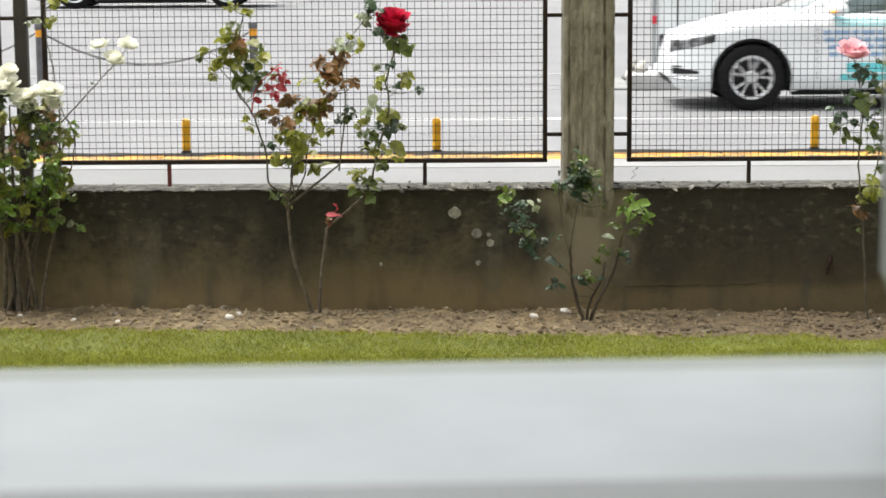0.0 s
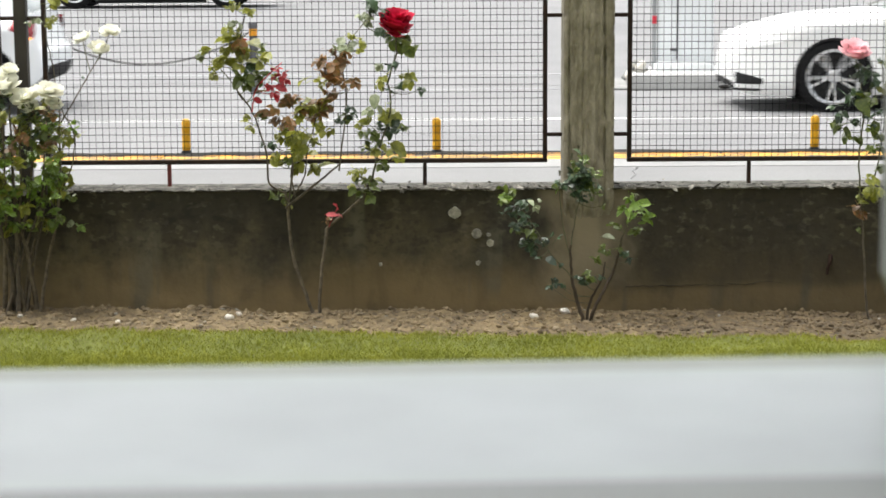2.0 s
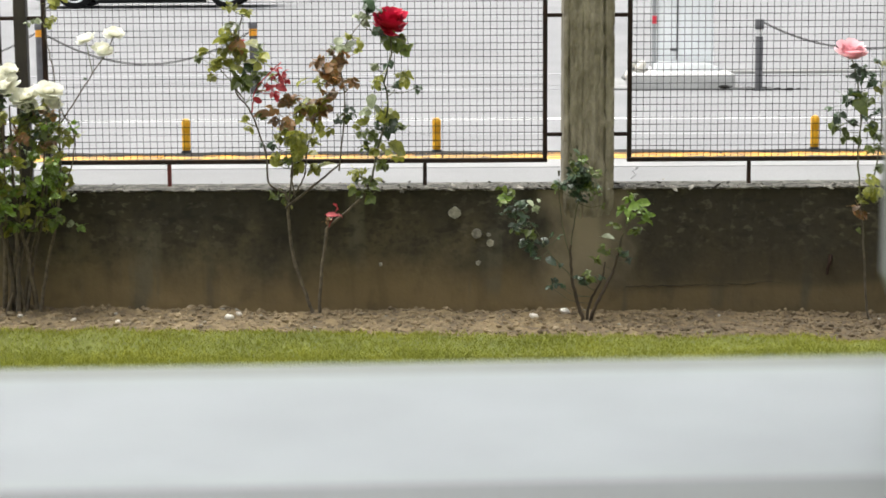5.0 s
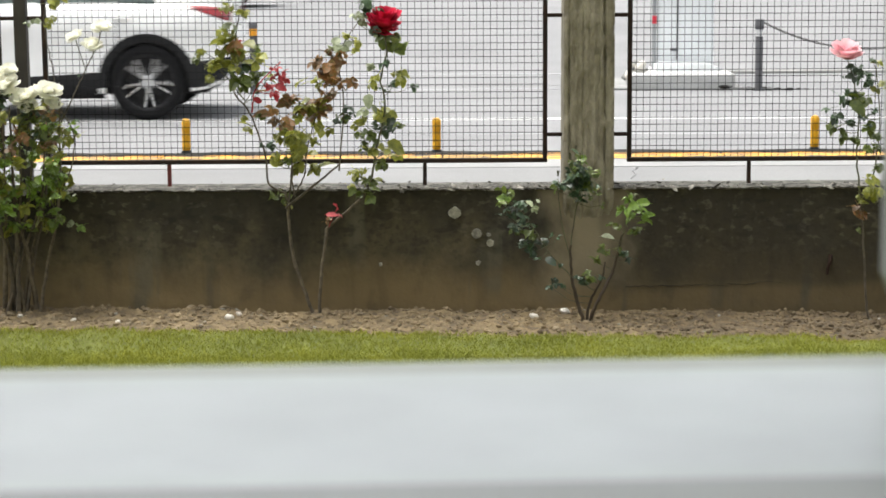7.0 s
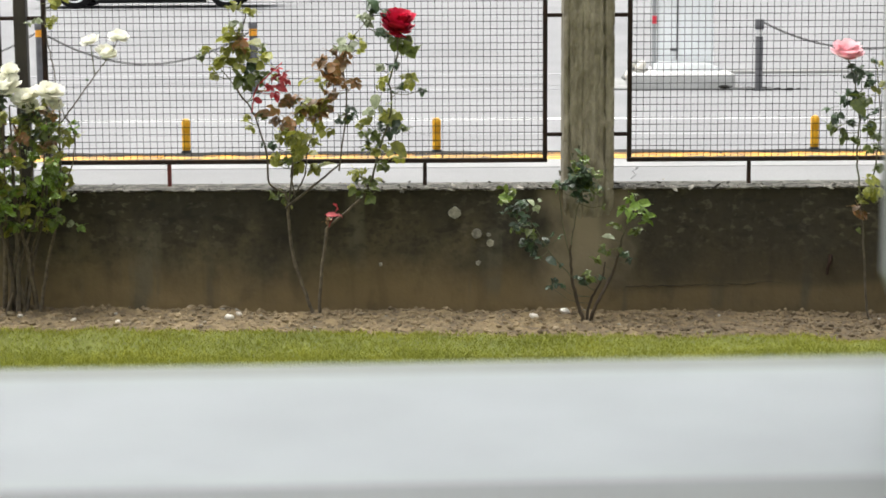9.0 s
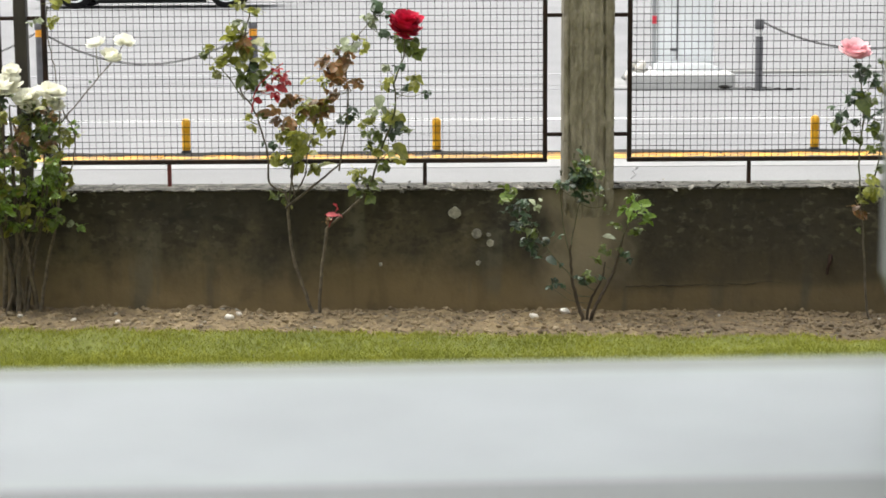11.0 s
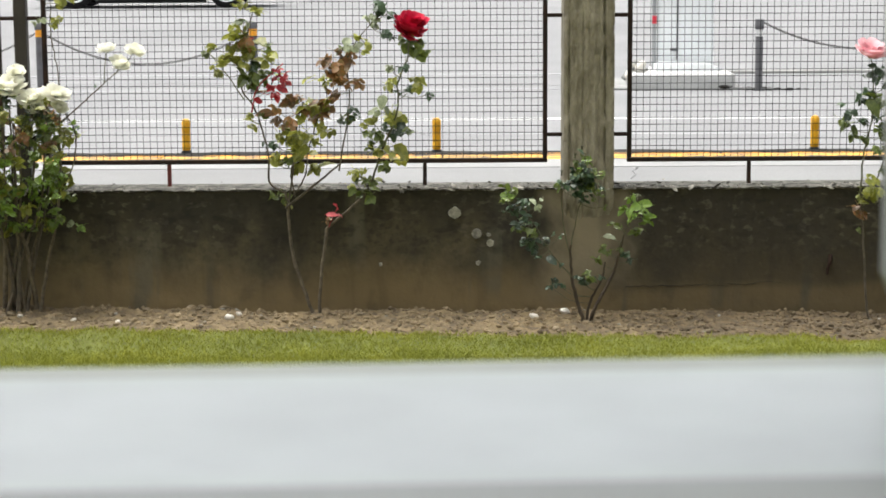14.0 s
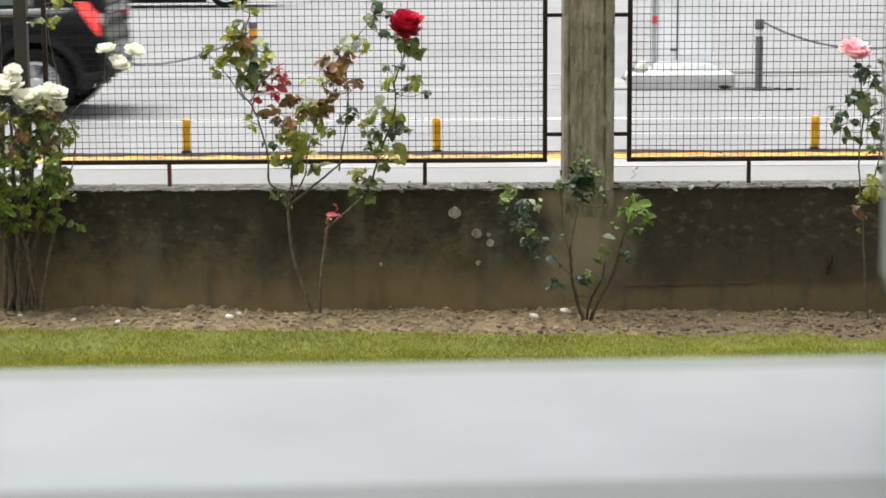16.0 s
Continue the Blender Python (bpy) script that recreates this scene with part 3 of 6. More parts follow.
def low_wall():
    w = thing("garden_wall", pose(0, 8.14, 0.0), "low concrete garden wall stained black by algae", "wall", kind="structure")
    bm = grid_sheet(np.linspace(-2.6, 2.6, 261), np.linspace(0, 0.596, 29), lambda x, z: 0)
    for v in bm.verts:
        x, z = v.co.x, v.co.y
        d = 0.006 * noise.noise(Vector((x * 3, z * 3, 4))) + 0.003 * noise.noise(Vector((x * 14, z * 14, 9)))
        v.co = (x, -d, z)
    # back, top and ends
    box(bm, (-2.6, 0.01, 0.0), (2.6, 0.23, 0.592))
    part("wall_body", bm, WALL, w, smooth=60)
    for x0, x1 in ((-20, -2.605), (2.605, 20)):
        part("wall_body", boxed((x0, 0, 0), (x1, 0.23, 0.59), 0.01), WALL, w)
    # broken coping, a ragged crust of old mortar
    bm = bmesh.new()
    n = 520
    prof = []
    for i in range(n + 1):
        x = -2.6 + 5.2 * i / n
        a = noise.noise(Vector((x * 4, 1, 0))) * 0.5 + noise.noise(Vector((x * 19, 5, 0))) * 0.5 + noise.noise(Vector((x * 60, 9, 0))) * 0.3
        b = noise.noise(Vector((x * 7, 3, 2))) * 0.6 + noise.noise(Vector((x * 31, 8, 2))) * 0.5
        lip = 0.602 + 0.009 * b
        prof.append([(x, -0.004 - 0.008 * max(0, a), lip - 0.004 - 0.008 * a), (x, -0.013 - 0.012 * a, lip + 0.002), (x, 0.015 + 0.01 * b, 0.606 + 0.004 * a),
                     (x, 0.09, 0.608 + 0.006 * b), (x, 0.17, 0.608 + 0.005 * a), (x, 0.225 + 0.006 * b, 0.602), (x, 0.228, 0.55)])
    rows = [[bm.verts.new(p) for p in r] for r in prof]
    for a, b in zip(rows, rows[1:]):
        for j in range(6):
            bm.faces.new((a[j], b[j], b[j + 1], a[j + 1]))
    bmesh.ops.recalc_face_normals(bm, faces=bm.faces[:])
    part("coping", bm, COPING, w, "rough broken grey mortar coping")
    # loose flakes of mortar lying along both edges
    for stone, count, seed in ((MORTAR, 420, 5), (COPING, 300, 6)):
        rng = random.Random(seed)
        bm = bmesh.new()
        for i in range(count):
            x = rng.uniform(-2.2, 2.2)
            if noise.noise(Vector((x * 2.1, seed, 0))) < -0.25:
                continue
            y = rng.gauss(0.004, 0.012) if rng.random() < 0.88 else rng.uniform(0.03, 0.21)
            r = 0.003 + 0.010 * rng.random() ** 2
            m = Matrix.LocRotScale((x, y, (0.603 if y < 0.02 else 0.609) + rng.uniform(-0.004, 0.004)), Euler((rng.gauss(0, 0.3), rng.gauss(0, 0.3), rng.uniform(0, 6))), (r * rng.uniform(1.2, 2.6), r, r * 0.55))
            ring = [bm.verts.new(m @ Vector((math.cos(a) * rng.uniform(0.7, 1.2), math.sin(a) * rng.uniform(0.7, 1.2), -0.4))) for a in np.linspace(0, 2 * math.pi, 7)[:-1]]
            top = [bm.verts.new(m @ Vector((math.cos(a) * rng.uniform(0.4, 0.9), math.sin(a) * rng.uniform(0.4, 0.9), rng.uniform(0.3, 0.8)))) for a in np.linspace(0, 2 * math.pi, 7)[:-1]]
            bm.faces.new(top)
            for k in range(6):
                bm.faces.new((ring[k], ring[(k + 1) % 6], top[(k + 1) % 6], top[k]))
        tagged(part("mortar_flakes", bm, stone, w, "loose flakes of old mortar"), kind="stuff")
    # lichen discs
    for x, z, r in ((0.051, 0.502, 0.024), (0.141, 0.415, 0.020), (0.196, 0.375, 0.015), (0.19, 0.41, 0.009), (0.147, 0.291, 0.010), (-0.26, 0.288, 0.007)):
        bm = bmesh.new()
        ring = [bm.verts.new((x + r * (1 + 0.25 * noise.noise(Vector((x * 50 + math.cos(a) * 2, z * 50 + math.sin(a) * 2, 0)))) * math.cos(a), -0.011, z + r * (1 + 0.25 * noise.noise(Vector((x * 50 + math.cos(a) * 2, z * 50 + math.sin(a) * 2, 5)))) * math.sin(a))) for a in np.linspace(0, 2 * math.pi, 19)[:-1]]
        mid = [bm.verts.new((x + (v.co.x - x) * 1.08, 0.004, z + (v.co.z - z) * 1.08)) for v in ring]
        bm.faces.new(ring)
        for i in range(18):
            bm.faces.new((ring[i], mid[i], mid[(i + 1) % 18], ring[(i + 1) % 18]))
        bmesh.ops.recalc_face_normals(bm, faces=bm.faces[:])
        part("lichen_patch", bm, LICHEN, w, "pale round lichen patch")

    # shrinkage cracks and a rusty stub
    for x0, x1, z, seed in ((0.76, 0.92, 0.188, 1), (0.90, 1.19, 0.190, 2), (1.19, 1.42, 0.196, 5)):
        pts = [(x, -0.003, z + 0.014 * noise.noise(Vector((x * 7, seed, 0))) + 0.006 * noise.noise(Vector((x * 40, seed, 0)))) for x in np.linspace(x0, x1, 40)]
        part("crack", tube(bmesh.new(), pts, 0.0016, 0.0005, 5), DARK_EARTH, w, "dark hairline crack")
    part("iron_stub", tube(bmesh.new(), [(1.615, 0.0, 0.315), (1.612, -0.012, 0.29), (1.603, -0.014, 0.262), (1.601, -0.012, 0.235)], 0.0095, 0.006, 7), IRON, w, "rusty iron stub")


low_wall()


def pillar():
    """Cast between rough boards: ridges where they met, chipped arrises."""
    bm = bmesh.new()
    rows = []
    nf = 44
    front = [0.215 * k / nf for k in range(nf + 1)]
    rest = [(0.215, 0.03), (0.215, 0.10), (0.215, 0.2), (0.2, 0.215), (0.1, 0.215), (0.015, 0.215), (0, 0.2), (0, 0.1), (0, 0.03)]

    def face(x, z):
        d = 0.0
        for seam, deep in ((0.024, 0.014), (0.060, 0.004), (0.083, 0.008), (0.110, 0.004), (0.128, -0.007), (0.150, 0.006), (0.172, 0.022)):
            wander = 0.004 * noise.noise(Vector((seam * 50, z * 3, 2)))
            d += deep * math.exp(-((x - seam - wander) / 0.005) ** 2) * (0.6 + 1.2 * noise.noise(Vector((seam * 90, z * 14, 5))))
        d += 0.003 * noise.noise(Vector((x * 55, z * 3.5, 1))) + 0.0022 * noise.noise(Vector((x * 70, z * 60, 8))) + (0.004 if x > 0.174 else 0)
        chip = max(0, noise.noise(Vector((z * 17, x * 4, 3))) - 0.12)
        for e, r in ((x, 0.022), (0.215 - x, 0.020)):
            if e < r:
                d += (0.008 + 0.045 * chip) * (1 - e / r) ** 2
        return d

    for i in range(171):
        z = -0.135 + 1.083 * i / 170
        back = 0.25 * max(0, -0.02 - z)
        ring = [(x, face(x, z) + back) for x in front] + [(x + 0.002 * noise.noise(Vector((x * 9, z * 20, y * 9))), y + back) for x, y in rest]
        rows.append([bm.verts.new((x * 0.97, y, z)) for x, y in ring])
    n = len(rows[0])
    for p, q in zip(rows, rows[1:]):
        for j in range(n):
            bm.faces.new((p[j], p[(j + 1) % n], q[(j + 1) % n], q[j]))
    bm.faces.new(rows[-1])
    ob = part("concrete_pillar", bm, PILLAR, smooth=35, at=pose(0.500, 8.118, 0.58))
    tagged(ob, "square weathered concrete fence pillar with board marks", "pillar")


pillar()


# ---- fence ----
def fence_panel(x0, x1, legs, labelled):
    p = thing("wire_fence", pose(x0, 8.24, 0.71), labelled, "fence", "fence panels")
    w, h = x1 - x0, 0.72
    fw = 0.0095
    for name, lo, hi in (("bottom_rail", (-fw, -0.012, -fw), (w + fw, 0.012, fw)), ("top_rail", (-fw, -0.012, h - fw), (w + fw, 0.012, h + fw)),
                         ("side_rail", (-fw, -0.012, fw), (fw, 0.012, h - fw)), ("side_rail", (w - fw, -0.012, fw), (w + fw, 0.012, h - fw))):
        part(name, boxed(lo, hi, 0.003, 1), IRON, p)
    for z in (0.107, 0.602):
        part("wall_tie", boxed((-0.075, -0.008, z - 0.008), (-fw, 0.008, z + 0.008), 0.002, 1), IRON, p)
        part("wall_tie", boxed((w + fw, -0.008, z - 0.008), (w + 0.075, 0.008, z + 0.008), 0.002, 1), IRON, p)
    for x, m in legs:
        part("foot", boxed((x - x0 - 0.008, -0.009, -0.13), (x - x0 + 0.008, 0.009, -fw), 0.002, 1), m, p, "red primed iron foot" if m is RUSTY else "")
    pitch = 0.0286
    nv, nh = round(w / pitch), round(h / pitch)
    rng = random.Random(int(x0 * 100))

    def wire(length, upright, r):
        bm = bmesh.new()
        pts = []
        n = int(length / pitch * 2)
        for i in range(n + 1):
            s = length * i / n
            o = 0.0012 * (1 if i % 4 == 1 else -1 if i % 4 == 3 else 0)
            pts.append((0, o, s) if upright else (s, -o, 0))
        return mesh_of("mesh_wire", tube(bm, pts, r, r, 4), WIRE)

    up, flat = wire(h, True, 0.00110), wire(w, False, 0.00138)
    for i in range(1, nv):
        part("mesh_wire", up, WIRE, p, at=pose(w * i / nv + rng.gauss(0, 0.0008), 0.0015, 0, 0, rng.gauss(0, 0.06), 0))
    for i in range(1, nh):
        part("mesh_wire", flat, WIRE, p, at=pose(0, -0.0015, h * i / nh + rng.gauss(0, 0.001), 0, rng.gauss(0, 0.03), 0))
    return p


fence_panel(-3.91, -1.838, ((-3.4, IRON), (-2.4, IRON)), "dark iron fence panel filled with square wire mesh")
fence_panel(-1.648, 0.429, ((-1.144, RUSTY), (-0.074, IRON)), "dark iron fence panel of square wire mesh, one red foot")
fence_panel(0.781, 2.857, ((1.283, IRON), (2.35, IRON)), "dark iron fence panel filled with square wire mesh")


def fence_post(x):
    p = thing("fence_post", pose(x, 8.24, 0.58), "brown rusty square steel fence post", "fence post", "fence posts")
    part("post", boxed((-0.026, -0.026, 0), (0.026, 0.026, 0.92), 0.004), POST_IRON, p)
    part("cap", boxed((-0.03, -0.03, 0.92), (0.03, 0.03, 0.935), 0.004), POST_IRON, p)


fence_post(-1.743)
fence_post(2.952)


# ---- street things ----
def lane_post(x, y):
    p = thing("lane_post", pose(x, y, 0), "short yellow plastic post with dark base at the road edge", "bollard", "yellow lane posts")
    bm = bmesh.new()
    lathe(bm, [(0.029, 0.02), (0.033, 0.03), (0.033, 0.075), (0.031, 0.08), (0.033, 0.085), (0.033, 0.15), (0.031, 0.155), (0.033, 0.16), (0.034, 0.235), (0.031, 0.25), (0.022, 0.262), (0.004, 0.267)], 20)
    part("post", bm, YELLOW_POST, p, smooth=40)
    bm = bmesh.new()
    lathe(bm, [(0.040, 0.0), (0.040, 0.008), (0.034, 0.018), (0.01, 0.022)], 20)
    part("base", bm, PLASTIC, p, "black rubber base", smooth=40)


lane_post(-1.99, 15.32)
lane_post(-0.044, 15.28)
lane_post(2.89, 15.30)


def chain_bollard(x, y, band, label):
    p = thing("chain_bollard", pose(x, y, 0), label, "bollard", "chain bollards")
    part("post", lathe(bmesh.new(), [(0.042, -0.05), (0.042, 0.58 if band is WHITE_BAND else 0.62)], 20), BOLLARD, p, smooth=40)
    z0 = 0.58 if band is WHITE_BAND else 0.62
    part("band", lathe(bmesh.new(), [(0.034 if band is WHITE_BAND else 0.0425, z0), (0.034 if band is WHITE_BAND else 0.0425, z0 + 0.075)], 20), band, p, "bright reflective band", smooth=40)
    part("head", lathe(bmesh.new(), [(0.042, z0 + 0.075), (0.050, z0 + 0.09), (0.050, 0.755), (0.044, 0.765), (0.01, 0.77)], 20), BOLLARD, p, smooth=40)
    part("foot_plate", lathe(bmesh.new(), [(0.075, 0.0), (0.075, 0.008), (0.05, 0.016)], 20), BOLLARD, p, smooth=40)


BY = 21.385
chain_bollard(-4.33, BY, ORANGE_BAND, "grey steel bollard with orange band, holding a chain")
chain_bollard(-2.03, BY, ORANGE_BAND, "grey steel bollard with orange band, holding a chain")
chain_bollard(3.42, BY, WHITE_BAND, "grey steel bollard with white band, holding a chain")
chain_bollard(5.75, BY, WHITE_BAND, "grey steel bollard with white band, holding a chain")
chain_bollard(-6.63, BY, ORANGE_BAND, "grey steel bollard with orange band, holding a chain")


def hanging_chain(x0, x1, z, sag):
    c = thing("chain", pose(x0, BY, 0), "thin grey steel chain hanging between two bollards", "chain", "bollard chains")
    bm = bmesh.new()
    n = int((x1 - x0) / 0.033)
    for i in range(n):
        t = (i + 0.5) / n
        zz = z - sag * 4 * t * (1 - t)
        slope = math.atan2(-sag * 4 * (1 - 2 * t), x1 - x0)
        m = Matrix.Translation(((x1 - x0) * t, 0, zz)) @ Matrix.Rotation(-slope, 4, "Y") @ Matrix.Rotation((i % 2) * math.pi / 2 + 0.5, 4, "X")
        link = [m @ Vector((0.021 * math.cos(a), 0.010 * math.sin(a), 0)) for a in np.linspace(0, 2 * math.pi, 9)]
        tube(bm, link, 0.005, 0.005, 4)
    part("chain_strand", bm, CHAIN, c)


hanging_chain(-4.29, -2.07, 0.66, 0.34)
hanging_chain(3.46, 5.71, 0.73, 0.29)
hanging_chain(-6.59, -4.37, 0.66, 0.34)

part_kerb = part("far_kerb", boxed((3.4, 23.85, -0.1), (60, 24.1, 0.05), 0.02), KERBSTONE)
tagged(part_kerb, "grey stone kerb of the square", "kerb", kind="structure")


def kiosk():
    k = thing("service_cabinet", pose(2.395, 22.3, 0.02), "tall white painted street cabinet on a white plinth", "cabinet")
    part("body", boxed((0.02, 0.0, 0.16), (0.66, 0.5, 2.3), 0.03), KIOSK, k)
    part("plinth", boxed((-0.02, -0.05, 0.0), (0.70, 0.55, 0.16), 0.03), PLASTER_BLOCK, k)
    part("door_gap", boxed((0.240, -0.008, 0.26), (0.256, 0.004, 2.2)), BOLLARD, k, "dark joint between the doors")
    part("handle", boxed((0.17, -0.03, 0.36), (0.25, 0.002, 0.39), 0.006), BOLLARD, k, "grey handle")
    part("corner_post", boxed((-0.035, -0.03, 0.0), (0.012, 0.03, 2.3), 0.01), PALE_STEEL, k, "grey corner post")
    part("red_mark", boxed((-0.037, -0.036, 0.665), (0.014, -0.03, 0.755)), RED_MARK, k, "red square marker")
    # broad concrete footing in one colour, with a wedge of mortar at one end
    b = thing("cabinet_footing", pose(2.05, 21.50, 0.0), "low grey concrete footing with a white wedge on top", "footing")
    part("block", boxed((0.0, 0.0, -0.02), (1.14, 0.70, 0.175), 0.035, 3), FOOTING, b)
    bm = bmesh.new()
    prof = [(0.32, 0.15), (1.06, 0.15), (1.06, 0.19), (0.98, 0.225), (0.86, 0.265), (0.32, 0.265)]
    f = bm.faces.new([bm.verts.new((x, 0.42, z)) for x, z in prof])
    e = bmesh.ops.extrude_face_region(bm, geom=[f])
    bmesh.ops.translate(bm, verts=[v for v in e["geom"] if isinstance(v, bmesh.types.BMVert)], vec=(0, 0.30, 0))
    bmesh.ops.recalc_face_normals(bm, faces=bm.faces[:])
    bmesh.ops.bevel(bm, geom=bm.edges[:], offset=0.02, segments=2, affect="EDGES")
    part("mortar_wedge", bm, KIOSK, b, "white mortar wedge", smooth=60)
    # a heap of pale rubble at one end, dark crumbled asphalt at the other
    rng = random.Random(77)
    heap = [pebble_mesh(40 + k, PALE_STONE if k % 2 else KERBSTONE) for k in range(6)]
    for k in range(26):
        up = rng.random()
        r = rng.uniform(0.04, 0.075) * (1 - 0.3 * up)
        x, y = 2.17 + rng.gauss(0, 0.10) * (1 - 0.6 * up), 21.92 + rng.gauss(0, 0.09) * (1 - 0.6 * up)
        ob = new("rubble_stone", heap[k % 6])
        ob.matrix_basis = Matrix.LocRotScale((x, y, 0.026 + r * 0.4 + 0.27 * up * max(0, 1 - abs(x - 2.17) / 0.28)), Euler((rng.uniform(-1, 1), rng.uniform(-1, 1), k)), (r * 1.4, r, r))
        tagged(ob, "piece of pale rubble heaped beside the barrier", "stone", "rubble on the island")
    bits = [pebble_mesh(50 + k, GUTTER if k % 2 else DARK_KERB) for k in range(4)]
    for k in range(22):
        x = 3.02 + 0.95 * rng.random() ** 1.3
        r = rng.uniform(0.018, 0.045) * (1.2 - 0.6 * (x - 3.0))
        ob = new("rubble_stone", bits[k % 4])
        ob.matrix_basis = Matrix.LocRotScale((x, 21.44 + rng.gauss(0, 0.05), r * 0.35 + (0.024 if x < 3.28 else 0)), Euler((0, 0, k)), (r * 1.7, r, r * 0.8))
        tagged(ob, "dark crumb of broken asphalt beside the bollard", "stone", "rubble on the island")


kiosk()


# ---- cars ----
def wheel_meshes(r, rim, style, dark, dark_lip=False):
    """Meshes of a wheel about its own axle, the outer face towards -y."""
    bm = bmesh.new()
    prof = [(rim, -0.085), (rim + 0.006, -0.098), (rim + 0.035, -0.104), (r - 0.022, -0.100), (r - 0.006, -0.090), (r, -0.075), (r, -0.03), (r - 0.004, -0.025), (r, -0.02), (r, 0.02), (r, 0.075),
            (r - 0.01, 0.092), (rim, 0.1), (rim - 0.02, 0.09), (rim - 0.02, -0.08)]
    rings = []
    n = 48
    for rr, h in prof:
        rings.append([bm.verts.new((rr * math.cos(2 * math.pi * i / n), h, rr * math.sin(2 * math.pi * i / n))) for i in range(n)])
    for a, b in zip(rings, rings[1:] + rings[:1]):
        for i in range(n):
            bm.faces.new((a[i], a[(i + 1) % n], b[(i + 1) % n], b[i]))
    bmesh.ops.recalc_face_normals(bm, faces=bm.faces[:])
    tyre = mesh_of("tyre", bm, TYRE, 35)
    # rim: lip, spokes, hub in one casting
    bm = bmesh.new()
    lip = [(rim - 0.024, -0.02), (rim - 0.024, -0.088), (rim - 0.012, -0.097), (rim + 0.004, -0.099), (rim + 0.006, -0.090), (rim + 0.002, -0.02)]
    rings = [[bm.verts.new((rr * math.cos(2 * math.pi * i / n), h, rr * math.sin(2 * math.pi * i / n))) for i in range(n)] for rr, h in lip]
    for a, b in zip(rings, rings[1:]):
        for i in range(n):
            bm.faces.new((a[i], a[(i + 1) % n], b[(i + 1) % n], b[i]))

    if dark_lip:
        for f in bm.faces:
            f.material_index = 1

    def bar(r0, r1, a0, a1, w0, w1, y0, y1):
        """One spoke, from the hub to the lip."""
        cs = []
        for rr, aa, ww, yy in ((r0, a0, w0, y0), (r1, a1, w1, y1)):
            c, s = math.cos(aa), math.sin(aa)
            for side in (-1, 1):
                for dy, k in ((0, 0.72), (0.035, 1.25)):
                    cs.append(bm.verts.new((rr * c - side * ww * k * s, yy + dy, rr * s + side * ww * k * c)))
        a, b, c2, d, e, g, h, k = cs
        for quad in ((a, c2, h, e), (b, g, k, d), (a, e, g, b), (c2, d, k, h), (a, b, d, c2), (e, h, k, g)):
            bm.faces.new(quad)

    num, twin, w = style
    for i in range(num):
        a = 2 * math.pi * i / num + 0.2
        if twin:
            bar(0.045, rim - 0.015, a - 0.07, a - twin, w, w, -0.074, -0.088)
            bar(0.045, rim - 0.015, a + 0.07, a + twin, w, w, -0.074, -0.088)
        else:
            bar(0.045, rim - 0.015, a, a, w * 1.2, w * 1.5, -0.074, -0.088)
    lathe(bm, [(0.062, -0.03), (0.062, -0.074), (0.052, -0.084), (0.02, -0.088)], 20, "y")
    bmesh.ops.recalc_face_normals(bm, faces=bm.faces[:])
    rimm = mesh_of("rim", bm, [dark or RIM, RIM_DARK], 30)
    bm = bmesh.new()
    lathe(bm, [(rim - 0.03, 0.06), (rim - 0.026, -0.015), (rim * 0.62, -0.02), (rim * 0.6, -0.035), (0.05, -0.035)], 32, "y")
    disc = mesh_of("brake_disc", bm, RIM_DARK, 35)
    return tyre, rimm, disc


class Body:
    """The skin of a car: half width and heights by station along its length; the front points to -x."""

    def __init__(self, s):
        self.s = s
        self.x0, self.x1 = -s["wb"] / 2 - s["front"], s["wb"] / 2 + s["rear"]

    def half(self, x):
        s = self.s
        a = min(1, max(0, (x - self.x0) / 0.85))
        b = min(1, max(0, (self.x1 - x) / 0.60))
        fa = 0.56 + 0.44 * (1 - (1 - a) ** 2.4) ** (1 / 2.0)
        fb = 0.68 + 0.32 * (1 - (1 - b) ** 2.6) ** (1 / 2.2)
        return s["w"] / 2 * fa * fb

    def top(self, x):
        return interp(self.s["top"], x)

    def low(self, x):
        s = self.s
        z = interp(((self.x0, s["sill"] + 0.13), (self.x0 + 0.03, s["sill"] + 0.06), (self.x0 + 0.12, s["sill"] + 0.012), (self.x0 + 0.5, s["sill"]), (self.x1 - 0.5, s["sill"] + 0.02), (self.x1 - 0.25, s["sill"] + 0.06), (self.x1 - 0.10, s["sill"] + 0.12), (self.x1 - 0.03, s["sill"] + 0.19), (self.x1, s["sill"] + 0.28)), x)
        for c in (-s["wb"] / 2, s["wb"] / 2):
            d, ra = abs(x - c), s["r"] * s["arch"]
            if d < ra:
                z = max(z, s["r"] + math.sqrt(ra * ra - d * d) * 0.98)
        return z

    def side(self, x, z):
        """Distance of the skin from the middle plane."""
        s, h = self.s, self.half(x)
        low, crease, belt = s["sill"], s["crease"], s["belt"]
        # tucked sill, flared foot, hollow door, sharp shoulder, sides leaning in above it
        y = interp(((low - 0.03, 0.86), (low + 0.05, 0.945), (low + 0.13, 0.982), (low + 0.20, 0.978), ((low + 0.26 + crease) / 2, 0.970), (crease - 0.10, 0.984), (crease - 0.02, 1.0),
                    (crease + 0.02, 0.995), (max(belt, crease + 0.06), 0.950), (belt + 0.2, 0.92)), z)
        edge = self.top(x) - z
        if edge < 0.10:
            y -= 0.055 * (1 - max(0, edge) / 0.10) ** 2
        return h * y

    def cabin_top(self, x):
        return interp(self.s["cabin"], x)


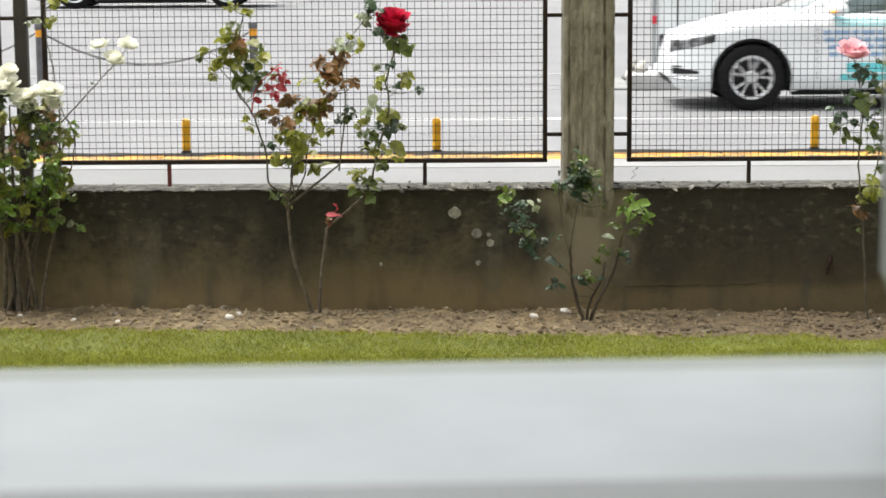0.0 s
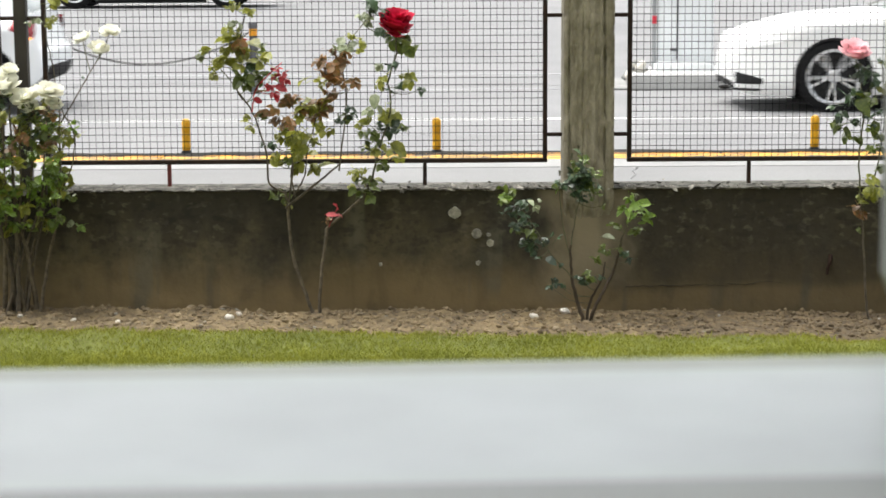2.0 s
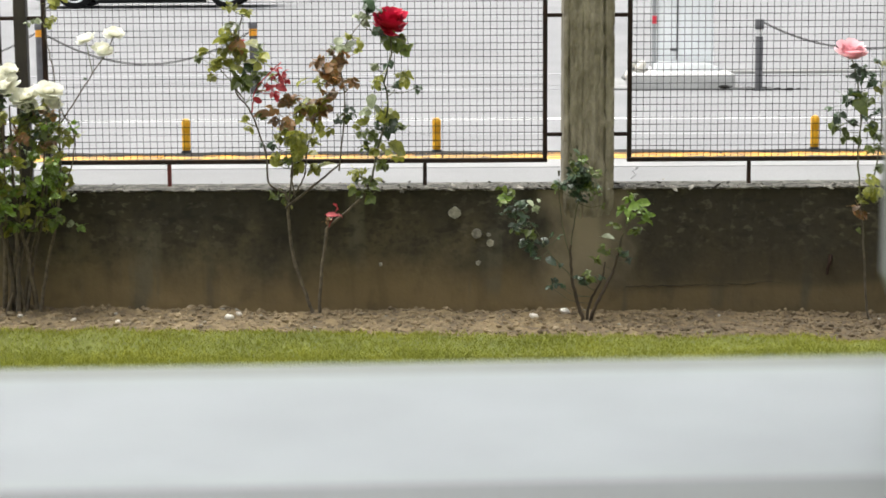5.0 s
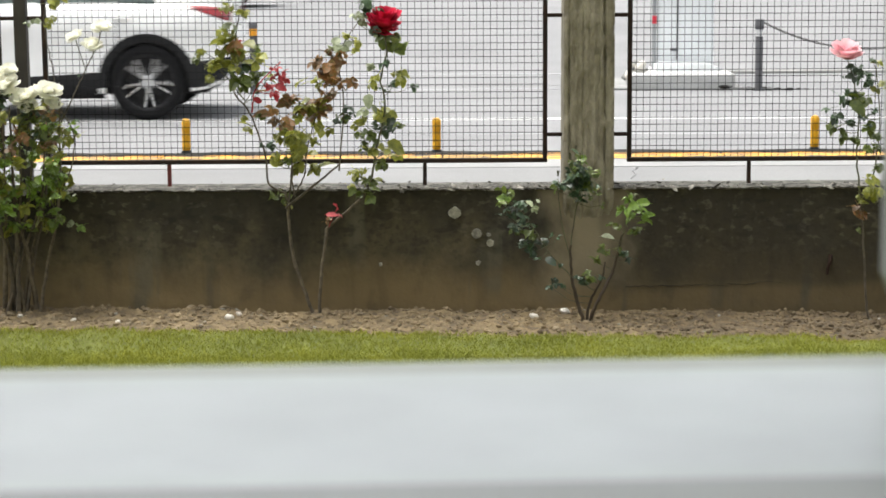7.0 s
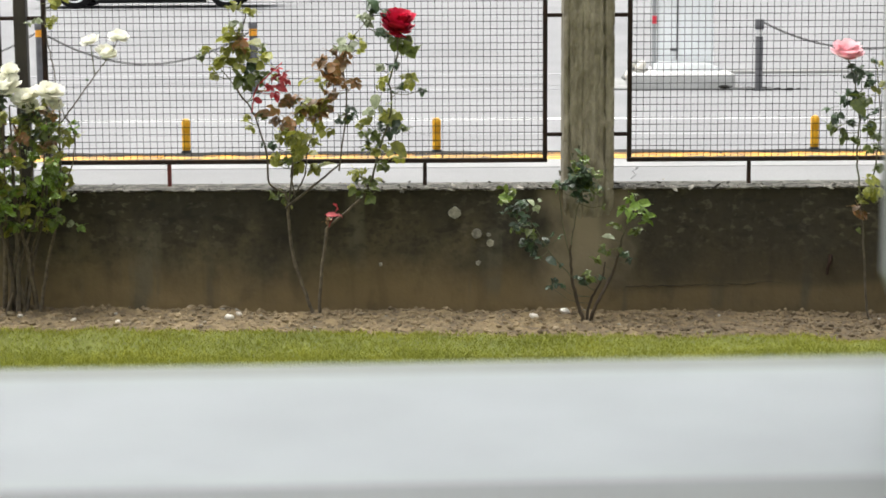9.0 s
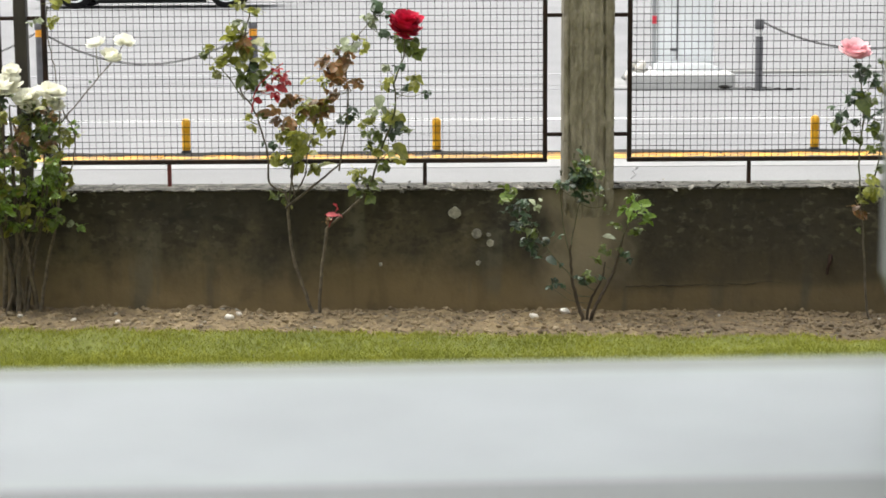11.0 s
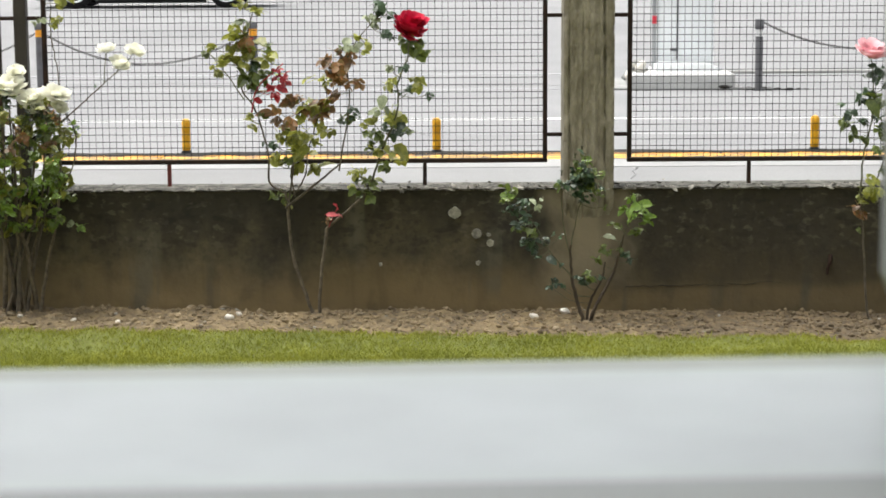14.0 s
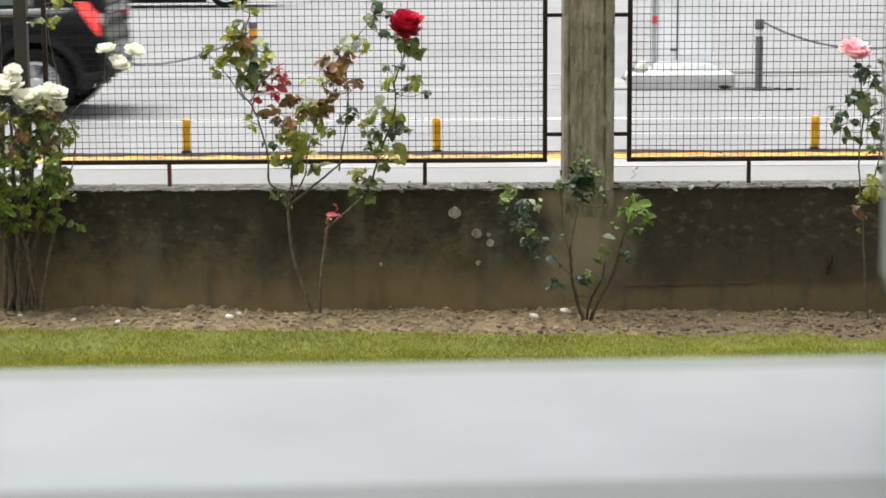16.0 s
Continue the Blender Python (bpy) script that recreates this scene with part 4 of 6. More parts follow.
def car(name, s, colour, label):
    b = Body(s)
    root = thing(name, pose(0, 0, 0), label, "car", "passing cars" if name != "parked_car" else "")
    ra = s["r"] * s["arch"]
    xs = set(np.linspace(b.x0, b.x1, int((b.x1 - b.x0) / 0.05)).round(4))
    xs |= set((b.x0 + np.array([0.01, 0.02, 0.035, 0.06, 0.09, 0.13])).round(4)) | set((b.x1 - np.array([0.01, 0.02, 0.035, 0.06, 0.09])).round(4))
    for c in (-s["wb"] / 2, s["wb"] / 2):
        xs = {x for x in xs if abs(x - c) > ra + 0.02} | set((c + ra * np.cos(np.linspace(0, math.pi, 33))).round(4)) | {round(c - ra - 0.001, 4), round(c + ra + 0.001, 4)}
    xs = sorted(xs)
    levels = [0, 0.04, 0.10, 0.18, 0.27, 0.36, 0.45, 0.54, 0.62, 0.70, 0.78, 0.85, 0.91, 0.955, 0.985, 1.0]
    bm = bmesh.new()
    rows = []
    for x in xs:
        lo, hi = b.low(x), b.top(x)
        zs = [lo + (hi - lo) * k for k in levels]
        right = [(x, -b.side(x, z), z) for z in zs]
        crown = 0.03
        hw = b.side(x, hi)
        over = [(x, -hw * k, hi + crown * (1 - k * k) * min(1, hw)) for k in (0.8, 0.5, 0.0, -0.5, -0.8)]
        left = [(x, -y, z) for _, y, z in right[::-1]]
        rows.append([bm.verts.new(p) for p in right + over + left])
    n = len(rows[0])
    for a, c in zip(rows, rows[1:]):
        for j in range(n):
            f = bm.faces.new((a[j], a[(j + 1) % n], c[(j + 1) % n], c[j]))
            if j == n - 1:
                f.material_index = 1
    for row in (rows[0], rows[-1]):
        bm.faces.new(row)
    bmesh.ops.recalc_face_normals(bm, faces=bm.faces[:])
    part("body", bm, [colour, UNDER], root, smooth=38)

    # cabin
    cab = s["cabin"]
    cx = np.linspace(cab[0][0], cab[-1][0], 46)
    bm = bmesh.new()
    rows = []
    for x in cx:
        zb, zt = s["belt"] - 0.06, max(s["belt"] - 0.05, b.cabin_top(x))
        w0 = min(b.side(0, s["belt"] - 0.02), b.half(x)) - 0.05
        full = max(0.02, s["roof"] - s["belt"])
        lean = 0.17 * (zt - s["belt"]) / full
        ring = [(x, -w0, zb), (x, -(w0 - lean * 0.5), zb + (zt - zb) * 0.5), (x, -(w0 - lean * 0.92), zt - 0.035 * min(1, (zt - zb) / 0.2)), (x, -(w0 - lean - 0.05), zt - 0.008), (x, -w0 * 0.4, zt + 0.015), (x, w0 * 0.4, zt + 0.015),
                (x, w0 - lean - 0.05, zt - 0.008), (x, w0 - lean * 0.92, zt - 0.035 * min(1, (zt - zb) / 0.2)), (x, w0 - lean * 0.5, zb + (zt - zb) * 0.5), (x, w0, zb)]
        rows.append([bm.verts.new(p) for p in ring])
    for i, (a, c) in enumerate(zip(rows, rows[1:])):
        slope = abs(b.cabin_top(cx[i + 1]) - b.cabin_top(cx[i])) / (cx[1] - cx[0])
        for j in range(9):
            f = bm.faces.new((a[j], a[j + 1], c[j + 1], c[j]))
            if slope > 0.22 and 3 <= j <= 5:
                f.material_index = 1
    for row in (rows[0], rows[-1]):
        bm.faces.new(row)
    bmesh.ops.recalc_face_normals(bm, faces=bm.faces[:])
    part("cabin", bm, [colour, GLASS], root, smooth=38)

    w0 = min(b.side(0, s["belt"] - 0.02), s["w"] / 2) - 0.05

    def cabin_side(z):
        return w0 - 0.17 * max(0, z - s["belt"] + 0.06) / max(0.02, s["roof"] - s["belt"] + 0.06)

    def skin(pname, x_a, x_b, lo, hi, material, out=0.006, label="", sides=(-1, 1), nx=14, nz=6, of=None, parent=root, edge=-0.01):
        """A panel that follows the skin between two curves, standing proud of it."""
        made = None
        for sd in sides:
            bm = bmesh.new()
            rows = []
            for i in range(nx + 1):
                x = x_a + (x_b - x_a) * i / nx
                za, zb = (lo(x) if callable(lo) else lo), (hi(x) if callable(hi) else hi)
                col = []
                for j in range(nz + 1):
                    z = za + (zb - za) * j / nz
                    y = (of(z) if of else b.side(x, z))
                    rim = i in (0, nx) or j in (0, nz)
                    col.append(bm.verts.new((x, sd * (y + (edge if rim else out)), z)))
                rows.append(col)
            for a, c in zip(rows, rows[1:]):
                for j in range(nz):
                    bm.faces.new((a[j], a[j + 1], c[j + 1], c[j]) if sd > 0 else (a[j], c[j], c[j + 1], a[j + 1]))
            made = part(pname, bm, material, parent, label, smooth=50)
        return made

    # windows
    for xa, xb, lean_a, lean_b in s["windows"]:
        def roofline(x, xa=xa, xb=xb, la=lean_a, lb=lean_b):
            return min(s["roof"] - 0.07, s["belt"] + 0.02 + (x - xa) * la, s["belt"] + 0.02 + (xb - x) * lb)
        skin("window", xa, xb, lambda x: s["belt"] - 0.012 + s.get("rise", 0) * (x - s["windows"][0][0]), roofline, s.get("glass", GLASS), 0.018, "side window, bright street behind painted in pale green" if "glass" in s else "dark tinted side window", nx=24, of=cabin_side)
    skin("window_trim", s["windows"][0][0] - 0.05, s["windows"][-1][1] + 0.05, lambda x: s["belt"] - 0.035 + s.get("rise", 0) * (x - s["windows"][0][0]), lambda x: s["belt"] - 0.012 + s.get("rise", 0) * (x - s["windows"][0][0]), s.get("trim", PLASTIC), 0.024, of=cabin_side, nx=30, nz=3, edge=0.012)
    skin("window_pillar", s["windows"][0][1] - 0.02, s["windows"][1][0] + 0.02, s["belt"] - 0.012, s["roof"] - 0.08, PLASTIC, 0.022, "black pillar between the windows", of=cabin_side, nx=4, nz=6)
    # door gaps and handles
    for x in s["gaps"]:
        skin("door_gap", x - 0.004, x + 0.004, s["sill"] + 0.13, s["belt"] - 0.06, SEAM, 0.0015, nx=3, nz=12, edge=0.0008)
    for x in s["handles"]:
        skin("door_handle", x, x + 0.17, s["hz"], s["hz"] + 0.028, colour, 0.03, nx=8, nz=4)
    # lamps
    front, rear = s["lamp"], s["tail"]
    skin("headlamp", b.x0 + front[0], b.x0 + front[1], lambda x: front[2] + (x - b.x0) * front[4], lambda x: front[3] + (x - b.x0) * front[5], s.get("lampmat", LAMP), 0.008, "clear headlamp", nx=16)
    skin("tail_lamp", b.x1 - rear[1], b.x1 - rear[0], lambda x: rear[2] + (x - b.x1) * rear[4], lambda x: rear[3] + (x - b.x1) * rear[5], s.get("tailmat", TAIL), 0.008, "red tail lamp", nx=12)
    # lower air intake, sill, bumper foot
    g = s["intake"]
    skin("air_intake", b.x0 + 0.005, b.x0 + g[0], lambda x: g[1] + (x - b.x0) * 0.05, lambda x: g[2] - (x - b.x0) * (g[2] - g[1]) * 1.9, PLASTIC, 0.004, "black front air intake", nx=12)
    skin("intake_trim", b.x0 + 0.01, b.x0 + g[0] - 0.03, g[1] - 0.045, g[1] - 0.02, s.get("lip", CHROME), 0.012, nx=12, nz=3, edge=0.002)
    skin("rocker", -s["wb"] / 2 + ra + 0.01, s["wb"] / 2 - ra - 0.01, s["sill"] - 0.028, lambda x: s["sill"] + s["clad"] + s.get("wedge", 0) * x, PLASTIC, 0.012, "black sill", nx=20, nz=4)
    if s.get("chrome_strip"):
        skin("door_strip", -s["wb"] / 2 + ra + 0.14, s["wb"] / 2 - ra - 0.05, lambda x: s["sill"] + s["clad"] + s.get("wedge", 0) * x, lambda x: s["sill"] + s["clad"] + 0.024 + s.get("wedge", 0) * x, s.get("strip", CHROME), 0.020, "thin bright strip", nx=16, nz=3, edge=0.012)
    if s.get("bumper_clad"):
        skin("bumper_cladding", b.x0 + 0.01, -s["wb"] / 2 - ra - 0.02, s["sill"] + 0.02, lambda x: s["sill"] + 0.10 + (x - b.x0) * 0.10, PLASTIC, 0.012, "black plastic bumper", nx=14)
        skin("fog_lamp", b.x0 + 0.10, b.x0 + 0.26, s["sill"] + 0.27, s["sill"] + 0.33, LAMP, 0.006, "small fog lamp", nx=6, nz=4)
        skin("bumper_cladding", s["wb"] / 2 + ra + 0.02, b.x1 - 0.004, lambda x: b.low(x) + 0.006, lambda x: s["sill"] + s["clad"] + 0.13 + 0.10 * (x - s["wb"] / 2 - ra), PLASTIC, 0.012, "black plastic bumper", nx=14)
    # arch trims and inner wells
    for c in (-s["wb"] / 2, s["wb"] / 2):
        for sd in (-1, 1):
            bm = bmesh.new()
            wide = s["archtrim"]
            rows = []
            for i in range(37):
                a = -0.12 + (math.pi + 0.24) * i / 36
                col = []
                for rr, out in ((ra - 0.022, -0.07), (ra - 0.020, 0.004), (ra - 0.006, 0.012), (ra + wide, 0.010), (ra + wide + 0.006, -0.01)):
                    x, z = c + rr * math.cos(a), s["r"] + rr * math.sin(a) * 0.98
                    col.append(bm.verts.new((x, sd * (b.side(x, max(z, 0.2)) + out), z)))
                rows.append(col)
            for a_, c_ in zip(rows, rows[1:]):
                for j in range(4):
                    bm.faces.new((a_[j], a_[j + 1], c_[j + 1], c_[j]))
            bmesh.ops.recalc_face_normals(bm, faces=bm.faces[:])
            part("arch_trim", bm, PLASTIC if wide > 0.004 or s.get("dark_arch") else colour, root, smooth=40)
    for c in (-s["wb"] / 2, s["wb"] / 2):
        for sd in (-1, 1):
            bm = bmesh.new()
            lathe(bm, [(ra + 0.03, -0.01), (ra + 0.03, 0.01)], 28, "y", (c, sd * (s["w"] / 2 - 0.30), s["r"] + 0.03))
            bmesh.ops.bisect_plane(bm, geom=bm.verts[:] + bm.edges[:] + bm.faces[:], plane_co=(0, 0, s["sill"]), plane_no=(0, 0, -1), clear_outer=True)
            part("wheel_well", bm, UNDER, root)
    part("underbody", boxed((b.x0 + 0.25, -s["w"] * 0.36, s["sill"] + 0.01), (b.x1 - 0.25, s["w"] * 0.36, s["sill"] + 0.22), 0.02), UNDER, root)
    # mirrors
    for sd in (-1, 1):
        mx = s["windows"][0][0] + 0.02
        bm = bmesh.new()
        bmesh.ops.create_uvsphere(bm, u_segments=16, v_segments=10, radius=1, matrix=Matrix.LocRotScale((mx + 0.06, sd * (w0 + 0.13), s["belt"] + 0.05 - s.get("mirror_drop", 0)), None, (0.105, 0.10, 0.068)))
        box(bm, (mx + 0.02, min(sd * (w0 - 0.02), sd * (w0 + 0.08)), s["belt"] - 0.012), (mx + 0.09, max(sd * (w0 - 0.02), sd * (w0 + 0.08)), s["belt"] + 0.02), 0.006)
        part("wing_mirror", bm, colour, root, smooth=50)
    # wheels
    tyre, rimm, disc = wheel_meshes(s["r"], s["rim"], s["spokes"], s.get("bright_rim"), s.get("dark_lip"))
    wheels = []
    for c in (-s["wb"] / 2, s["wb"] / 2):
        for sd in (-1, 1):
            y = sd * (s["w"] / 2 - 0.115)
            hub = new("wheel")
            hub.parent = root
            hub.matrix_basis = pose(c, y, s["r"], 0, 0, 0 if sd < 0 else 180)
            part("tyre", tyre, TYRE, hub)
            part("rim", rimm, RIM, hub, "silver alloy rim")
            part("brake_disc", disc, RIM_DARK, hub)
            wheels.append((hub, c, y, sd))
    return root, wheels, b, skin


def hatch_top(b_wb, front, rear, nose, lamp_z, hood, belt, tailz, shelf=0.0, shelf_z=0.62):
    x0, x1 = -b_wb / 2 - front, b_wb / 2 + rear
    tail = ((x1 - 0.12, belt - 0.02), (x1 - 0.055, tailz - 0.07), (x1 - 0.018, tailz - 0.22), (x1, tailz - 0.36))
    if shelf:
        # tailgate set in over a bumper that stands out
        tail = ((x1 - shelf - 0.07, belt - 0.03), (x1 - shelf - 0.025, tailz - 0.08), (x1 - shelf, shelf_z + 0.06), (x1 - shelf + 0.03, shelf_z), (x1 - 0.012, shelf_z - 0.03), (x1, shelf_z - 0.12))
    return ((x0, nose), (x0 + 0.03, nose + 0.12), (x0 + 0.10, lamp_z), (x0 + 0.35, lamp_z + 0.07), (x0 + 0.75, hood - 0.06), (-b_wb / 2 + 0.55, hood), (-b_wb / 2 + 0.85, min(hood, belt)), (x1 - 0.35, belt), *tail)


WHITE_PAINT = paint("white car paint", (0.90, 0.925, 0.945), 0.3, 0.35)
PEARL_PAINT = paint("warm white car paint", (0.945, 0.945, 0.94), 0.3, 0.35)
BLUE_PAINT = paint("bright blue car paint", (0.005, 0.085, 0.37), 0.12, gloss=0.5)
NAVY_PAINT = paint("navy blue car paint", (0.004, 0.0122, 0.053), 0.12, gloss=0.6)
BLACK_PAINT = paint("black car paint", (0.0042, 0.0052, 0.0072), 0.15, 0.22)
GREY_PAINT = paint("grey car paint", (0.16, 0.17, 0.18))

CARS = []

# small white hatchback with turquoise advertising
spec = dict(wb=2.47, front=0.75, rear=0.63, w=1.75, r=0.315, rim=0.205, spokes=(5, 0.24, 0.014), arch=1.19, sill=0.17, belt=0.905, rise=0.04, roof=1.44, crease=0.80, clad=0.03, archtrim=0.0,
            dark_arch=True, top=hatch_top(2.47, 0.75, 0.63, 0.42, 0.70, 0.93, 0.905, 0.93, 0.09, 0.61),
            cabin=((-0.80, 0.93), (-0.55, 1.06), (0.05, 1.38), (0.5, 1.44), (1.2, 1.42), (1.45, 1.32), (1.72, 0.96)), windows=((-0.52, 0.33, 0.62, 9), (0.38, 1.10, 9, 1.4)),
            gaps=(-0.62, 0.36, 1.02), handles=(0.10, 0.98), hz=0.80, lamp=(0.005, 0.42, 0.535, 0.655, 0.27, 0.20), lampmat=LAMP_SMOKE, tail=(0.10, 0.33, 0.665, 0.90, -0.40, 0.0), intake=(0.27, 0.33, 0.42))
made = car("hatchback_car", spec, WHITE_PAINT, "white hatchback car with turquoise lettering on its doors")
CARS.append((made, spec))
adv = made[3]
rngl = random.Random(8)
for i in range(4):
    z = 0.735 - i * 0.068
    x = -0.57 + 0.02 * i
    while x < 0.50:
        w = rngl.uniform(0.05, 0.16)
        adv("lettering_bar", x, min(0.56, x + w), z - 0.022, z + 0.022, BLUE_FILM, 0.0025, "pale blue lettering bar", sides=(-1,), nx=4, nz=3, edge=0.0012)
        x += w + 0.022
for z in (0.79, 0.825, 0.86):
    adv("lettering_bar", -0.46, 0.10 - (z - 0.79), z, z + 0.024, PALE_CYAN, 0.0025, "pale turquoise lettering bar", sides=(-1,), nx=6, nz=3, edge=0.0012)
for z0, z1 in ((0.40, 0.425), (0.335, 0.36)):
    adv("fog_bezel", made[2].x0 + 0.006, made[2].x0 + 0.18 - (z0 - 0.335), z0, z1, PLASTIC, 0.006, "black fog lamp surround", nx=6, nz=3)
adv("indicator", made[2].x1 - 0.20, made[2].x1 - 0.115, 0.705, 0.735, INDICATOR, 0.012, "lit amber indicator", nx=4, nz=3)
for sd in (-1, 1):
    bm = bmesh.new()
    bmesh.ops.create_uvsphere(bm, u_segments=12, v_segments=8, radius=1, matrix=Matrix.LocRotScale((-0.50, sd * 0.955, 0.935), None, (0.03, 0.05, 0.014)))
    part("indicator", bm, INDICATOR, made[0], "lit amber repeater in the mirror", smooth=60)
adv("lettering_panel", -0.40, 0.38, 0.285, 0.345, CYAN, 0.0025, "turquoise advertising stripe", sides=(-1,), nx=8, nz=3, edge=0.0012)
adv("lettering_panel", -0.34, 0.42, 0.36, 0.45, CYAN, 0.0025, "turquoise advertising stripe", sides=(-1,), nx=8, nz=3, edge=0.0012)

# long white saloon
# its headlamp glow is added to match a lens washed out by daylight
spec = dict(wb=2.79, front=0.91, rear=0.95, w=1.83, r=0.335, rim=0.256, spokes=(5, 0.17, 0.015), arch=1.10, sill=0.15, belt=0.955, roof=1.40, crease=0.83, clad=0.02, archtrim=0.0,
            dark_arch=True, top=hatch_top(2.79, 0.91, 0.95, 0.42, 0.70, 0.93, 0.955, 0.92),
            cabin=((-0.95, 0.9), (-0.65, 1.0), (0.05, 1.34), (0.5, 1.40), (1.1, 1.38), (1.7, 1.16), (2.1, 0.98)), windows=((-0.50, 0.42, 0.6, 9), (0.47, 1.45, 9, 0.75)), trim=CHROME, glass=PALE_GLASS,
            gaps=(-0.66, 0.44, 1.15), handles=(0.15, 1.12), hz=0.82, lamp=(0.04, 0.50, 0.56, 0.66, 0.22, 0.12), tail=(0.030, 0.185, 0.700, 0.885, -0.10, 0.16), intake=(0.27, 0.24, 0.40), lip=PLASTIC, lampmat=LAMP_GLOW)
made = car("saloon_car", spec, PEARL_PAINT, "long white saloon car with silver five-spoke wheels")
CARS.append((made, spec))
made[3]("diffuser", made[2].x1 - 0.24, made[2].x1 - 0.03, lambda x: made[2].low(x) + 0.03, lambda x: made[2].low(x) + 0.06 + 0.50 * (x - made[2].x1 + 0.24), PLASTIC, 0.006, "black rear diffuser")

# white crossover with black cladding
spec = dict(wb=2.62, front=0.83, rear=0.79, w=1.83, r=0.345, rim=0.256, spokes=(5, 0.20, 0.012), dark_lip=True, arch=1.14, sill=0.22, belt=1.06, roof=1.60, crease=0.86, clad=0.20, wedge=0.055, archtrim=0.06, bumper_clad=True,
            top=hatch_top(2.62, 0.83, 0.79, 0.50, 0.80, 1.05, 1.06, 1.02),
            cabin=((-0.82, 1.0), (-0.55, 1.14), (0.05, 1.52), (0.5, 1.60), (1.4, 1.57), (1.75, 1.44), (2.05, 1.06)), windows=((-0.50, 0.36, 0.65, 9), (0.41, 1.40, 9, 1.2)),
            gaps=(-0.62, 0.38, 1.05), handles=(0.12, 1.0), hz=0.92, lamp=(0.03, 0.50, 0.68, 0.78, 0.22, 0.10), tail=(0.03, 0.44, 0.86, 1.03, -0.42, -0.06), intake=(0.30, 0.38, 0.52))
CARS.append((car("crossover_car", spec, PEARL_PAINT, "white crossover car with black plastic cladding"), spec))

# blue hatchback
spec = dict(wb=2.44, front=0.79, rear=0.54, w=1.73, r=0.318, rim=0.207, spokes=(5, 0.15, 0.016), bright_rim=RIM_MID, arch=1.14, sill=0.19, belt=0.935, rise=0.055, roof=1.45, crease=0.86, clad=0.085, wedge=0.045, archtrim=0.0, dark_arch=True, strip=RIM_MID, glass=PALE_GLASS, mirror_drop=0.05,
            top=hatch_top(2.44, 0.79, 0.54, 0.45, 0.76, 0.96, 0.94, 0.96, 0.05, 0.58),
            cabin=((-0.90, 0.96), (-0.6, 1.1), (0.0, 1.40), (0.5, 1.45), (1.2, 1.41), (1.42, 1.30), (1.66, 0.94)), windows=((-0.62, 0.30, 0.62, 9), (0.35, 1.22, 9, 1.2)),
            gaps=(-0.66, 0.33, 1.0), handles=(0.08,), hz=0.85, lamp=(0.03, 0.64, 0.57, 0.70, 0.34, 0.24), lampmat=LAMP_GLOW, tail=(0.055, 0.30, 0.775, 0.90, -0.16, 0.06), tailmat=TAIL_ON, intake=(0.25, 0.30, 0.42), chrome_strip=True)
CARS.append((car("hatchback_car", spec, BLUE_PAINT, "bright blue hatchback car with lit lamps"), spec))

# navy off-roader
spec = dict(wb=2.62, front=0.86, rear=0.84, w=1.82, r=0.345, rim=0.250, spokes=(5, 0.17, 0.011), bright_rim=RIM_MID, dark_lip=True, arch=1.13, sill=0.25, belt=1.02, roof=1.62, crease=0.80, clad=0.17, wedge=0.045, archtrim=0.07, bumper_clad=True, chrome_strip=True,
            top=hatch_top(2.62, 0.86, 0.84, 0.55, 0.82, 1.0, 1.02, 1.0),
            cabin=((-0.82, 0.98), (-0.55, 1.12), (0.0, 1.55), (0.4, 1.62), (1.6, 1.60), (1.9, 1.5), (2.05, 1.04)), windows=((-0.5, 0.36, 0.7, 9), (0.41, 1.3, 9, 4)),
            gaps=(-0.60, 0.38, 1.05), handles=(0.10, 1.0), hz=0.86, lamp=(0.05, 0.40, 0.68, 0.79, 0.20, 0.10), lampmat=LAMP_GLOW, tail=(0.01, 0.26, 0.93, 1.06, -0.42, 0.0), tailmat=TAIL_ON, intake=(0.30, 0.40, 0.55))
CARS.append((car("off_road_car", spec, NAVY_PAINT, "dark navy off-road car with chrome door strip"), spec))

# black off-roader
spec = dict(wb=2.68, front=0.82, rear=0.66, w=1.86, r=0.328, rim=0.210, spokes=(5, 0.22, 0.017), arch=1.27, sill=0.23, belt=1.03, roof=1.68, crease=0.84, clad=0.07, archtrim=0.05, bumper_clad=True, 
            top=hatch_top(2.68, 0.82, 0.66, 0.55, 0.82, 1.0, 1.03, 1.04, 0.04, 0.72),
            cabin=((-0.80, 0.98), (-0.55, 1.12), (0.0, 1.60), (0.4, 1.68), (1.6, 1.66), (1.85, 1.56), (1.98, 1.05)), windows=((-0.5, 0.38, 0.75, 9), (0.43, 1.32, 9, 4)), trim=CHROME,
            gaps=(-0.60, 0.40, 1.08), handles=(0.12, 1.02), hz=0.86, lamp=(0.03, 0.62, 0.64, 0.83, 0.30, 0.16), lampmat=LAMP_GLOW, tail=(0.06, 0.30, 0.60, 1.08, -1.6, 0.0), tailmat=TAIL_ON, intake=(0.30, 0.40, 0.55))
made = car("off_road_car", spec, BLACK_PAINT, "black off-road car with bright silver wheels and lit lamps")
CARS.append((made, spec))
made[3]("reverse_lamp", made[2].x1 - 0.09, made[2].x1 - 0.03, 0.86, 1.02, LAMP, 0.010, "clear reversing lamp", nx=4, nz=4)

